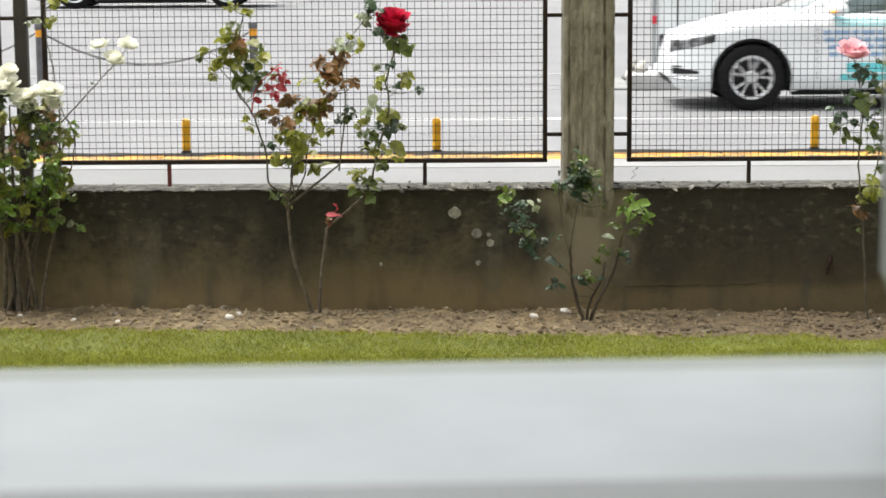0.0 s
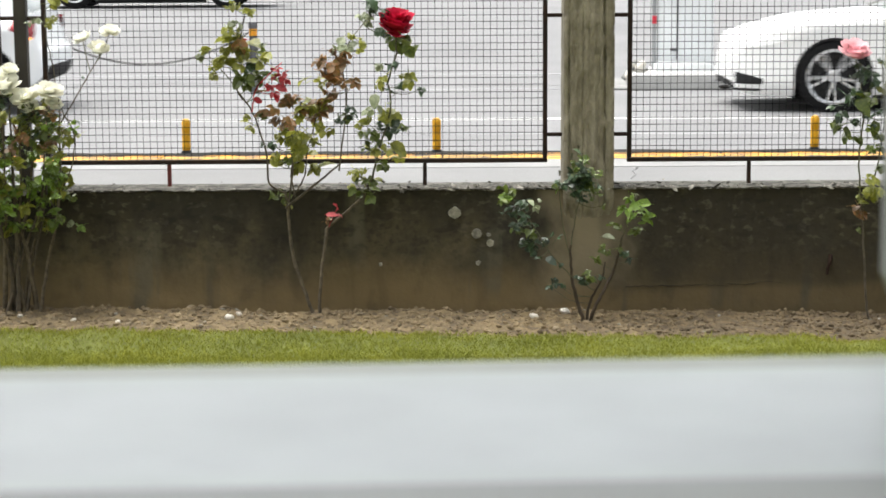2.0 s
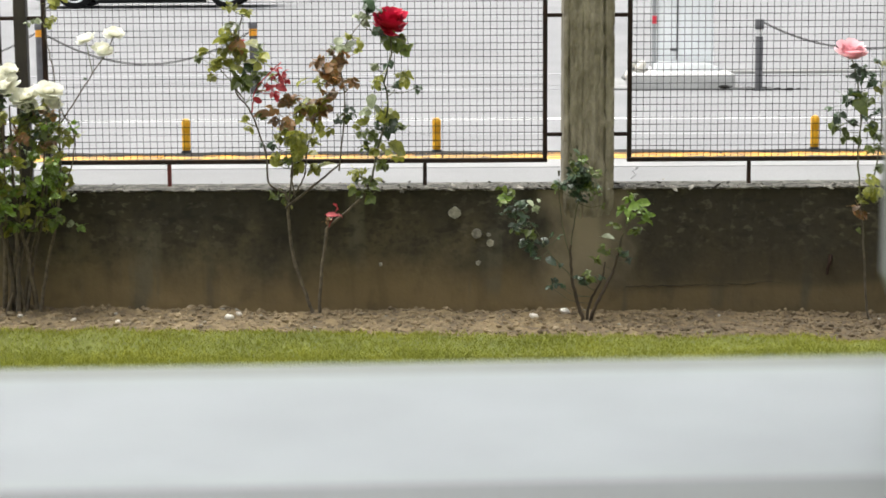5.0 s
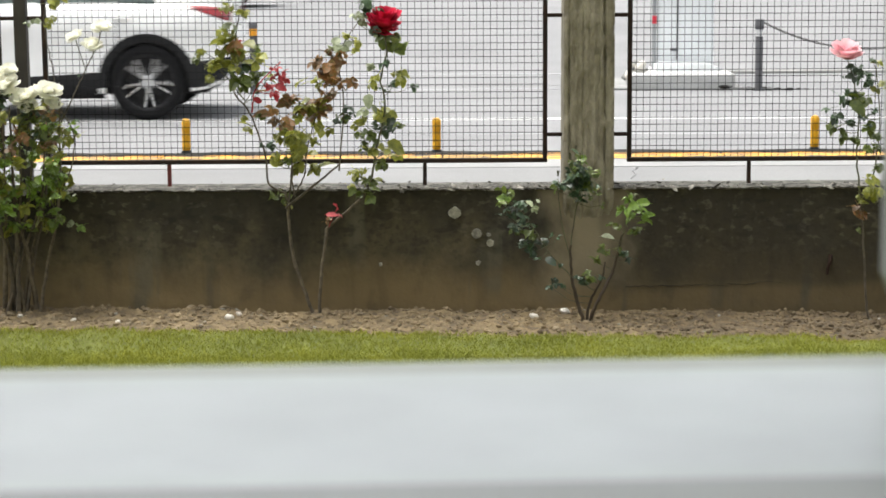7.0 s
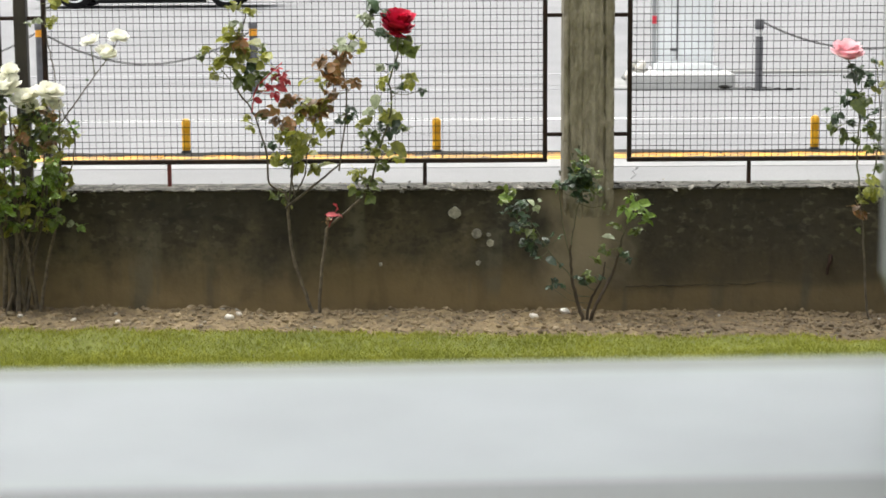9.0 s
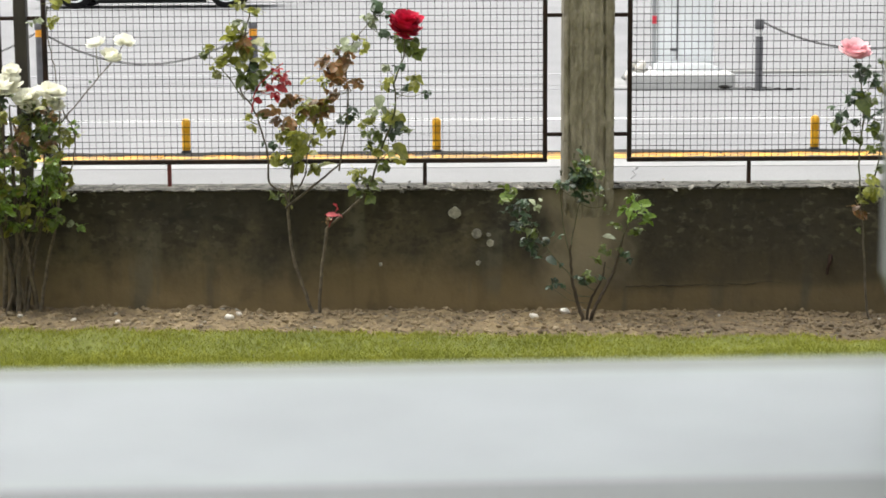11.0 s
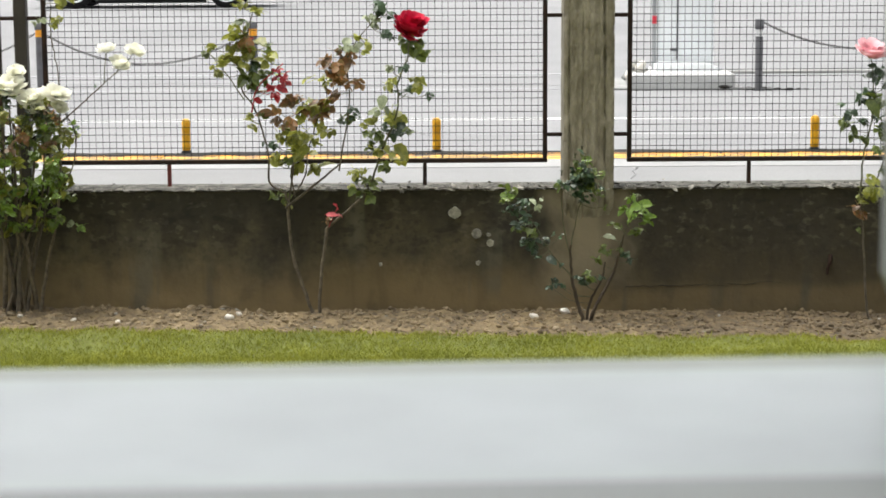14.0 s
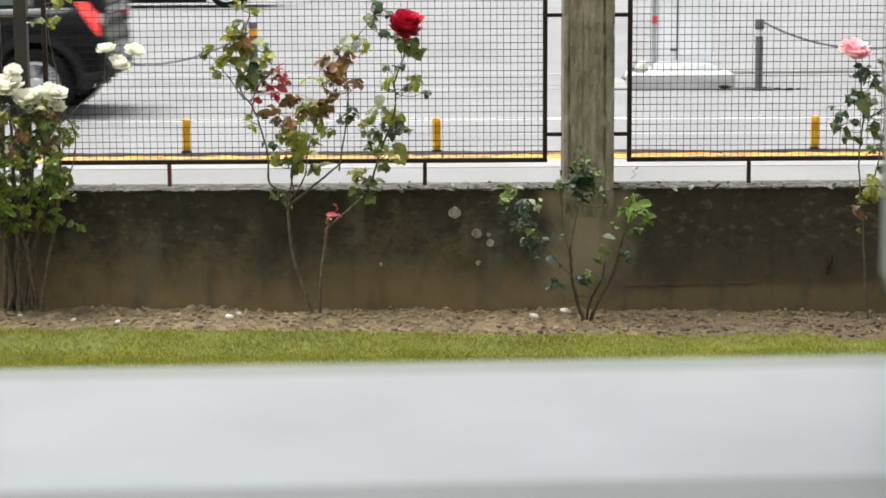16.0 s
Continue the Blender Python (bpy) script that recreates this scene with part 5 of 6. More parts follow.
# car parked across the square
spec = dict(wb=2.75, front=0.85, rear=0.80, w=1.8, r=0.33, rim=0.225, spokes=(5, 0.15, 0.02), arch=1.10, sill=0.13, belt=1.0, roof=1.45, crease=0.83, clad=0.03, archtrim=0.0, dark_arch=True,
            top=hatch_top(2.75, 0.85, 0.80, 0.45, 0.75, 0.98, 1.02, 0.96),
            cabin=((-0.85, 0.93), (-0.6, 1.08), (0.05, 1.39), (0.5, 1.45), (1.35, 1.43), (1.7, 1.32), (2.0, 1.0)), windows=((-0.52, 0.36, 0.62, 9), (0.41, 1.3, 9, 1.2)),
            gaps=(-0.62, 0.38, 1.05), handles=(0.10, 1.0), hz=0.84, lamp=(0.03, 0.50, 0.58, 0.68, 0.05, 0.14), tail=(0.005, 0.24, 0.74, 0.90, 0.1, 0.0), intake=(0.30, 0.26, 0.40))
parked = car("parked_car", spec, GREY_PAINT, "grey car standing across the square")[0]
parked.matrix_basis = pose(-5.26, 36.9, 0.44)


# ---- roses ----
def leaf_mesh(seed, material, pairs):
    """One rose leaf about 1 across, centred: a stalk with folded, toothed leaflets, one at the tip and some pairs."""
    rng = random.Random(seed)
    bm = bmesh.new()

    def leaflet(base, yaw, length, width, droop, twist):
        m = Matrix.Translation(base) @ Matrix.Rotation(yaw, 4, "Z") @ Matrix.Rotation(droop, 4, "Y") @ Matrix.Rotation(twist, 4, "X")
        prof = ((0.0, 0.0), (0.10, 0.50), (0.22, 0.86), (0.36, 1.0), (0.50, 0.97), (0.64, 0.86), (0.78, 0.62), (0.90, 0.34), (1.0, 0.0))
        curl, fold = rng.uniform(0.05, 0.45), rng.uniform(0.15, 0.55)
        mid = [bm.verts.new(m @ Vector((t * length, 0, -curl * length * t * t))) for t, _ in prof]
        for sd in (-1, 1):
            row = []
            for k, (t, w) in enumerate(prof[1:-1]):
                w *= width * rng.uniform(0.90, 1.04) * (1.06 if k % 2 else 0.94)
                row.append(bm.verts.new(m @ Vector((t * length, sd * w, fold * w - curl * length * t * t + 0.05 * width * rng.uniform(-1, 1)))))
            line = [mid[0], *row, mid[-1]]
            for i in range(len(prof) - 1):
                quad = [mid[i], mid[i + 1], line[i + 1], line[i]]
                quad = [v for k, v in enumerate(quad) if v not in quad[:k]]
                bm.faces.new(quad if sd < 0 else quad[::-1])

    if not pairs:
        leaflet((-0.46, 0, 0.05), 0, 0.95, 0.31, rng.uniform(-0.1, 0.2), 0)
        tube(bm, [(-0.62, 0, 0.03), (-0.4, 0, 0.05)], 0.012, 0.010, 4)
    else:
        tube(bm, [(-0.55, 0, 0), (-0.25, 0, 0.03), (0.05, 0, 0.01)], 0.013, 0.008, 4)
        leaflet((0.04, 0, 0.0), rng.uniform(-0.25, 0.25), 0.48, 0.20, rng.uniform(-0.1, 0.5), rng.uniform(-0.4, 0.4))
        for k in range(pairs):
            for sd in (-1, 1):
                leaflet((-0.04 - 0.26 * k, 0, 0.01), sd * rng.uniform(0.8, 1.35), rng.uniform(0.36, 0.44), 0.17, rng.uniform(-0.2, 0.5), rng.uniform(-0.6, 0.6))
    return mesh_of("leaf", bm, material, 40)


LEAVES = {key: [leaf_mesh(10 * k + i, m, (0, 1, 1, 2, 2)[i]) for i in range(5)] for k, (key, m) in enumerate((
    ("green", LEAF), ("light", LEAF_LIGHT), ("bronze", LEAF_BRONZE), ("red", LEAF_RED), ("dark", LEAF_DARK), ("fresh", LEAF_FRESH), ("pale", LEAF_GLINT)))}


def leaf_pose(rng, p, size):
    """A blade turned more or less to the light and the garden, with a random heading."""
    n = Vector((rng.gauss(0, 0.5), -0.42 + rng.gauss(0, 0.5), 0.85 + rng.gauss(0, 0.3))).normalized()
    d = Vector((rng.gauss(0, 1), rng.gauss(0, 0.5), rng.gauss(-0.25, 0.6)))
    d = (d - n * d.dot(n)).normalized()
    m = Matrix((d, n.cross(d), n)).transposed().to_4x4()
    return Matrix.Translation(p) @ m @ Matrix.Diagonal((size, size * rng.uniform(0.85, 1.1), size, 1))


def bloom_mesh(seed, material, size, layers, roll=0.10):
    """A full rose: nested cups of wide ruffled petals with rolled rims, over a green calyx. Opens along +z."""
    rng = random.Random(seed)
    bm = bmesh.new()
    nu, nv = 8, 7
    for n, tilt, length, half in layers:
        for k in range(n):
            az = 2 * math.pi * (k + rng.uniform(-0.2, 0.2)) / n + tilt * 2.3
            tl = tilt + rng.uniform(-1, 1) * (0.05 + 0.14 * tilt)
            ln, hw = length * rng.uniform(0.82, 1.15), half * rng.uniform(0.85, 1.15)
            ph, off = rng.uniform(0, 6.28), rng.uniform(0, 40)
            grid = []
            for i in range(nv + 1):
                v = i / nv
                row = []
                for j in range(nu + 1):
                    u = 2 * j / nu - 1
                    # rounded, notched outline
                    vv = v * (1 - 0.30 * abs(u) ** 3) * (1 - 0.06 * math.exp(-(u / 0.2) ** 2))
                    bend = tl * (1.2 - 0.42 * vv) + roll * max(0, vv - 0.7) * 4
                    ruffle = (0.035 * math.sin(4.2 * u + ph) + 0.05 * noise.noise(Vector((u * 1.7 + off, v * 1.5, tilt)))) * vv
                    r = 0.06 + ln * vv * math.sin(bend) + ruffle
                    z = ln * vv * math.cos(bend) + ruffle * math.sin(tl) - 0.05 * u * u * vv
                    w = hw * u * (0.45 + 0.75 * math.sin(math.pi * min(0.7, 0.1 + 0.6 * v)))
                    fl = az + w / (0.7 + 0.8 * math.sin(min(1.5, tl)) * vv)
                    row.append(bm.verts.new((r * size * math.cos(fl), r * size * math.sin(fl), z * size)))
                grid.append(row)
            for a, b in zip(grid, grid[1:]):
                for j in range(nu):
                    bm.faces.new((a[j], a[j + 1], b[j + 1], b[j]))
    k0 = len(bm.faces)
    lathe(bm, [(0.05 * size, -0.14 * size), (0.12 * size, -0.07 * size), (0.15 * size, 0.02 * size), (0.06 * size, 0.08 * size)], 10)
    bm.faces.ensure_lookup_table()
    for f in bm.faces[k0:]:
        f.material_index = 1
    return mesh_of("bloom", bm, [material, GREEN_CANE], 80)


FULL = ((3, 0.08, 0.86, 0.8), (4, 0.20, 0.92, 0.85), (6, 0.36, 0.96, 0.85), (7, 0.54, 1.0, 0.85), (8, 0.74, 1.0, 0.8), (8, 0.96, 0.98, 0.75), (8, 1.22, 0.92, 0.7), (7, 1.5, 0.84, 0.65), (6, 1.85, 0.74, 0.6))
LOOSE = ((4, 0.12, 0.62, 0.8), (6, 0.34, 0.70, 0.75), (8, 0.60, 0.80, 0.7), (9, 0.88, 0.90, 0.66), (9, 1.16, 0.95, 0.62), (8, 1.44, 0.92, 0.6), (6, 1.75, 0.84, 0.55))
CUP = ((3, 0.06, 0.66, 1.0), (4, 0.18, 0.70, 0.95), (5, 0.34, 0.74, 0.9), (6, 0.52, 0.80, 0.9), (6, 0.72, 0.84, 0.85), (6, 0.95, 0.86, 0.8), (4, 1.25, 0.8, 0.7))
RED_BLOOM = bloom_mesh(1, RED_PETAL, 0.078, FULL, 0.06)
PINK_BLOOM = bloom_mesh(2, PINK_PETAL, 0.074, CUP, 0.10)
WHITE_BLOOMS = [bloom_mesh(3 + i, WHITE_PETAL, 0.066, LOOSE, 0.12) for i in range(3)]
SMALL_WHITE = bloom_mesh(7, WHITE_PETAL, 0.050, LOOSE, 0.05)
BUD = bloom_mesh(9, GREEN_CANE, 0.03, ((3, 0.05, 0.6, 0.6), (4, 0.2, 0.6, 0.6)))

SWAY = []


LINES = {}


def cane(bush, pts, r0, r1, material=BARK, leaves=0, kinds=("green",), start=0.2, size=0.05, seed=0, sway=None, label=""):
    """A cane from its foot, with leaves along it; points are x, y, z in the bush's space. sway: the wind series and its share."""
    rng = random.Random(seed)
    foot = Vector(pts[0])
    line = smooth_line([Vector(p) - foot for p in pts])
    for p in line[1:]:
        p += Vector((rng.gauss(0, 0.0015), rng.gauss(0, 0.002), 0))
    c = part("cane", tube(bmesh.new(), line, r0 * 0.85, r1 * 0.78), material, bush, label, smooth=60, at=Matrix.Translation(foot))
    LINES[c.name] = line
    if sway:
        SWAY.append((c, foot, *sway))
    along = [line[int((start + (1 - start) * (i + rng.random()) / leaves) * (len(line) - 1))] for i in range(leaves)]
    dress(c, [(p.x + rng.gauss(0, 0.4) * size, p.z + rng.gauss(0, 0.3) * size, size * rng.uniform(0.7, 1.3), kinds[i % len(kinds)]) for i, p in enumerate(along)], seed + 500)
    return c


def dress(c, tufts, seed=0, deep=0.018):
    """Leaves on a cane: x and z in the cane's space, the spread of each tuft and its kind, every one on a stalk of its own."""
    rng = random.Random(seed)
    line = LINES[c.name]
    for x, z, size, kind in tufts:
        root = min(line, key=lambda q: (q.x - x) ** 2 + (q.z + 0.35 * size - z) ** 2)
        p = Vector((x, root.y + rng.gauss(-0.01, deep), z))
        gap = (p - root).length
        if gap > 0.35 * size + 0.012:
            a = root.lerp(p, 0.5) + Vector((0, 0, -0.12 * gap))
            part("leaf_stalk", tube(bmesh.new(), smooth_line((root, a, p), 3), 0.0017, 0.0011, 5), GREEN_CANE if kind != "red" else LEAF_RED, c, smooth=60)
        shapes = LEAVES[kind]
        if size < 0.045:
            part("leaf", shapes[rng.choice((0, 1, 2))], LEAF, c, at=leaf_pose(rng, p, size * 1.35))
        else:
            n = 3 if size < 0.085 else 4
            for k in range(n):
                q = p + Vector((rng.gauss(0, 0.27), rng.gauss(0, 0.25), rng.gauss(0, 0.22))) * (size if k else 0)
                part("leaf", shapes[rng.choice((0, 1, 2, 3, 4) if k else (1, 2, 3))], LEAF, c, at=leaf_pose(rng, q, size * (1.2 if k == 0 else 0.9)))


def bloom(c, mesh, at, tilt=(0, 0), scale=1.0, label="", spin=0.0, squash=1.0, stem=None):
    m = Matrix.LocRotScale(at, Euler((tilt[0], tilt[1], 0)), (scale, scale, scale * squash)) @ Matrix.Rotation(spin, 4, "Z")
    if stem:
        a, b = Vector(stem), Vector(at)
        part("stalk", tube(bmesh.new(), smooth_line((a, a.lerp(b, 0.55) + Vector((0, 0, -0.012)), b)), 0.0022, 0.0018), GREEN_CANE, c, "green flower stalk", smooth=60)
    return part("bloom", mesh, RED_PETAL, c, label, at=m)


# the wind, as the lean of the tops in degrees every half second
TIMES = [0, 0.5, 1, 1.5, 2, 2.5, 3, 3.5, 4, 6.5, 7, 7.5, 8, 8.5, 9, 11.5, 12, 12.5, 13, 13.5, 14, 14.5, 15, 15.5, 16]
WIND_RED = [-0.4, 0.2, 1.8, -1.2, 0.8, -0.6, -0.6, 0.8, -1.0, -1.6, -3.4, -2.8, -2.6, -2.2, 1.4, 4.2, 4.6, 8.8, 7.0, 4.6, 6.0, 7.0, 2.0, 4.8, 4.2]
WIND_WHITE = [-0.8, 0.8, 1.0, -0.5, -0.5, -0.5, 0.7, 2.0, -0.5, -1.2, -1.2, -0.5, -0.8, -0.5, 0, 2.7, 5.8, 7.8, 9.2, 6.3, 5.6, 5.1, 3.7, 4.4, 2.9]
WIND_TIP = [6.5, -10.5, 2.5, -2.0, -5.5, -4.5, -4.5, -4.5, -4.5, 0, -10.5, -4.5, -3.5, -4.5, 0, 4.0, 0.5, 5.5, 10.5, 12.5, 11.5, 10.5, 5.5, 6.5, 11.5]
WIND_PINK = [0.5, -0.2, 0.7, 0.3, 1.2, -0.6, -1.5, -1.2, -1.5, 1.8, -2.1, -0.6, -2.7, -3.0, -1.7, 1.4, 1.4, 5.5, 7.8, 6.5, 7.6, 8.8, 5.5, 8.2, 1.2]

# red rose
RY = 7.97
red = thing("rose_bush", pose(0, RY, 0), "leggy rose bush with one red bloom and bronze leaves", "rose bush", "roses along the wall")
c = cane(red, ((-0.509, 0, 0.08), (-0.50, 0, 0.242), (-0.476, 0.01, 0.44), (-0.464, 0.01, 0.47), (-0.329, 0.0, 0.59), (-0.294, 0, 0.655)), 0.0085, 0.0060, BARK_PALE, seed=1)
dress(c, ((0.154, 0.619, 0.051, "light"), (0.181, 0.589, 0.069, "light"), (0.217, 0.575, 0.065, "green"), (0.214, 0.517, 0.079, "green"), (0.180, 0.538, 0.055, "green"), (0.245, 0.584, 0.042, "light")), 1)
c = cane(red, ((-0.294, 0, 0.648), (-0.254, 0.01, 0.797), (-0.211, 0, 0.957), (-0.219, -0.01, 1.071), (-0.19, 0, 1.173), (-0.192, 0, 1.263)), 0.0055, 0.0035, GREEN_CANE, seed=2, sway=(WIND_RED, 1.0))
bloom(c, RED_BLOOM, (0.100, -0.005, 0.626), (0.3, 0.15), 1.06, "full open red rose bloom")
dress(c, ((0.129, 0.557, 0.111, "green"), (0.170, 0.549, 0.060, "green"), (0.089, 0.486, 0.055, "dark"), (0.042, 0.467, 0.051, "pale"), (0.051, 0.420, 0.079, "light"), (0.160, 0.426, 0.079, "light"), (0.207, 0.388, 0.055, "dark"), (0.116, 0.384, 0.065, "dark"), (0.025, 0.324, 0.074, "pale"), (0.081, 0.277, 0.092, "light"), (0.111, 0.238, 0.079, "green")), 2)
dress(c, ((-0.019, 0.257, 0.060, "light"), (-0.010, 0.209, 0.079, "green"), (0.036, 0.228, 0.060, "dark"), (0.082, 0.217, 0.069, "dark"), (-0.014, 0.158, 0.051, "green"), (0.010, 0.136, 0.065, "light"), (0.067, 0.128, 0.106, "light"), (0.047, 0.081, 0.069, "green"), (0.023, 0.180, 0.055, "green"), (0.075, 0.334, 0.032, "green")), 3)
c = cane(red, ((-0.527, 0.01, 0.09), (-0.583, 0.02, 0.242), (-0.62, 0.03, 0.383), (-0.629, 0.03, 0.522), (-0.639, 0.03, 0.61)), 0.0092, 0.0070, BARK_PALE, seed=3)
dress(c, ((-0.172, 0.517, 0.051, "green"), (-0.114, 0.498, 0.055, "green"), (-0.099, 0.470, 0.046, "light"), (-0.137, 0.526, 0.042, "green")), 4)
c = cane(red, ((-0.639, 0.03, 0.604), (-0.707, 0.03, 0.65), (-0.716, 0.02, 0.777), (-0.77, 0.02, 0.938), (-0.835, 0.01, 1.052), (-0.808, 0.01, 1.255), (-0.79, 0.01, 1.345)), 0.0055, 0.003, BARK, seed=4, sway=(WIND_RED, 0.45))
dress(c, ((-0.194, 0.761, 0.069, "light"), (-0.142, 0.739, 0.065, "light"), (-0.181, 0.693, 0.079, "pale"), (-0.225, 0.630, 0.088, "light"), (-0.191, 0.653, 0.055, "light"), (-0.303, 0.591, 0.051, "light"), (-0.337, 0.563, 0.051, "green"), (-0.242, 0.546, 0.106, "light"), (-0.275, 0.489, 0.046, "light"), (-0.175, 0.614, 0.083, "bronze"), (-0.170, 0.618, 0.040, "red")), 5)
dress(c, ((-0.146, 0.585, 0.106, "light"), (-0.169, 0.564, 0.069, "light"), (-0.092, 0.535, 0.102, "light"), (-0.151, 0.508, 0.060, "dark"), (-0.170, 0.471, 0.106, "green"), (-0.101, 0.467, 0.069, "green"), (-0.047, 0.478, 0.051, "light"), (-0.147, 0.439, 0.060, "green"), (-0.149, 0.295, 0.060, "light"), (-0.093, 0.592, 0.046, "green")), 6)
c = cane(red, ((-0.77, 0.02, 0.938), (-0.75, 0.0, 1.03), (-0.70, 0, 1.09), (-0.645, 0, 1.14)), 0.004, 0.0025, LEAF_RED, seed=6, sway=(WIND_RED, 0.3))
dress(c, ((0.101, 0.171, 0.051, "red"), (0.133, 0.153, 0.055, "red"), (0.075, 0.101, 0.046, "red"), (0.096, 0.078, 0.065, "red"), (0.039, 0.089, 0.042, "bronze"), (0.029, 0.050, 0.035, "red"), (0.126, 0.121, 0.032, "red")), 7)
cane(red, ((-0.80, 0.02, 0.99), (-0.87, 0, 1.09), (-0.935, 0, 1.166)), 0.003, 0.002, GREEN_CANE, 2, ("light",), 0.6, 0.04, 7, (WIND_RED, 0.4))
c = cane(red, ((-0.627, 0, 0.57), (-0.602, -0.01, 0.753), (-0.59, 0, 0.902), (-0.57, 0, 0.98)), 0.005, 0.003, BARK, seed=8, sway=(WIND_RED, 0.2))
dress(c, ((-0.053, 0.383, 0.083, "bronze"), (0.0, 0.412, 0.074, "bronze"), (0.028, 0.430, 0.055, "bronze"), (0.029, 0.367, 0.079, "bronze"), (-0.044, 0.335, 0.065, "bronze"), (0.015, 0.330, 0.069, "bronze"), (0.049, 0.348, 0.055, "light"), (0.003, 0.293, 0.083, "light"), (-0.038, 0.275, 0.069, "light"), (-0.066, 0.248, 0.055, "dark"), (0.048, 0.275, 0.083, "light"), (-0.097, 0.355, 0.046, "green"), (0.084, 0.424, 0.055, "light")), 8)
cane(red, ((-0.64, 0.02, 0.546), (-0.512, 0.0, 0.649), (-0.419, 0, 0.725)), 0.0065, 0.005, BARK, seed=10)
c = cane(red, ((-0.604, 0, 0.60), (-0.56, -0.02, 0.68), (-0.543, 0, 0.80), (-0.49, 0, 0.96)), 0.004, 0.0028, BARK, seed=11, sway=(WIND_RED, 0.2))
dress(c, ((0.137, 0.393, 0.106, "bronze"), (0.079, 0.352, 0.106, "light"), (0.095, 0.323, 0.092, "bronze"), (0.122, 0.265, 0.079, "light"), (0.048, 0.211, 0.111, "light"), (0.089, 0.217, 0.060, "light"), (0.020, 0.176, 0.065, "light")), 9)
c = cane(red, ((-0.60, 0.02, 0.59), (-0.615, 0.02, 0.68), (-0.61, 0.02, 0.76)), 0.004, 0.003, BARK, seed=12)
dress(c, ((-0.087, 0.155, 0.079, "light"), (0.021, 0.142, 0.106, "light"), (0.089, 0.124, 0.088, "light"), (-0.013, 0.163, 0.069, "green"), (-0.048, 0.140, 0.055, "green")), 10)
c = cane(red, ((-0.419, 0.0, 0.70), (-0.388, 0, 0.981), (-0.402, 0, 1.163), (-0.298, 0, 1.32)), 0.004, 0.0022, BARK, seed=13, sway=(WIND_RED, 0.5))
dress(c, ((-0.077, 0.444, 0.065, "bronze"), (-0.072, 0.450, 0.040, "red"), (0.0, 0.503, 0.088, "pale"), (-0.031, 0.481, 0.060, "bronze"), (0.053, 0.542, 0.051, "light"), (0.103, 0.522, 0.055, "light"), (0.028, 0.454, 0.079, "bronze"), (0.0, 0.422, 0.092, "bronze"), (-0.050, 0.394, 0.102, "bronze"), (-0.091, 0.369, 0.083, "light"), (-0.007, 0.372, 0.079, "bronze")), 11)
dress(c, ((0.059, 0.359, 0.069, "bronze"), (-0.057, 0.324, 0.055, "bronze"), (0.039, 0.254, 0.065, "dark"), (0.032, 0.222, 0.060, "green"), (0.009, 0.203, 0.046, "dark"), (0.136, 0.671, 0.060, "dark"), (0.146, 0.644, 0.051, "dark"), (0.096, 0.623, 0.051, "pale"), (0.114, 0.594, 0.051, "pale"), (0.177, 0.649, 0.060, "dark"), (0.164, 0.559, 0.065, "dark"), (0.078, 0.486, 0.042, "light")), 12)
part("bud", BUD, LEAF, c, "closed green rose bud", at=pose(0.125, 0, 0.63))
c = cane(red, ((-0.464, 0.0, 0.47), (-0.45, -0.01, 0.51), (-0.43, -0.01, 0.545)), 0.003, 0.002, LEAF_RED, seed=15)
dress(c, ((0.036, 0.084, 0.037, "red"), (0.014, 0.056, 0.042, "red"), (0.044, 0.056, 0.032, "red"), (-0.009, 0.024, 0.035, "bronze")), 13)

# white rose
WY = 8.0
white = thing("rose_bush", pose(0, WY, 0), "dense rose bush with cream white blooms", "rose bush", "roses along the wall")
rngw = random.Random(40)
WHITE_CANES = []
for i in range(11):
    x0 = -1.76 + rngw.uniform(-0.05, 0.10)
    x1 = -1.84 + 0.030 * i * 0.9 + rngw.uniform(-0.03, 0.03)
    y1 = rngw.uniform(-0.12, 0.12)
    z1 = rngw.uniform(0.72, 1.02)
    WHITE_CANES.append(cane(white, ((x0, rngw.uniform(-0.03, 0.03), 0.07), ((x0 * 0.6 + x1 * 0.4), y1 * 0.3, 0.34), (x1 * 0.9 + x0 * 0.1, y1 * 0.8, 0.6), (x1, y1, z1)), 0.014 if i < 6 else 0.010, 0.004, BARK_PALE if i % 3 else BARK, seed=50 + i, sway=(WIND_WHITE, 0.12) if i % 2 else None))
# foliage, thick between the knee and the blooms, with a ragged outer edge
reach = ((0.44, -1.64), (0.50, -1.57), (0.60, -1.535), (0.65, -1.515), (0.715, -1.555), (0.80, -1.52), (0.875, -1.50), (0.93, -1.54), (1.0, -1.62))
for i in range(195):
    z = 0.45 + 0.53 * rngw.random() ** 0.9
    x = rngw.uniform(-1.92, interp(reach, z))
    c = min(WHITE_CANES, key=lambda k: min((q.x + k.matrix_basis.translation.x - x) ** 2 + (q.z + k.matrix_basis.translation.z - z) ** 2 for q in LINES[k.name]) + 0.001 * rngw.random())
    foot = c.matrix_basis.translation
    kind = rngw.choice(("green", "fresh", "fresh", "light", "fresh", "light")) if z < 0.78 else rngw.choice(("green", "light", "green", "bronze", "light", "fresh"))
    dress(c, ((x - foot.x, z - foot.z, rngw.uniform(0.04, 0.078), kind),), 300 + i, 0.06)
c = cane(white, ((-1.60, -0.03, 0.60), (-1.56, -0.04, 0.53), (-1.50, -0.05, 0.475)), 0.003, 0.002, GREEN_CANE, seed=70)
dress(c, ((0.125, -0.125, 0.055, "fresh"), (0.085, -0.110, 0.040, "pale"), (0.05, -0.075, 0.050, "green"), (0.02, -0.06, 0.06, "fresh")), 14)
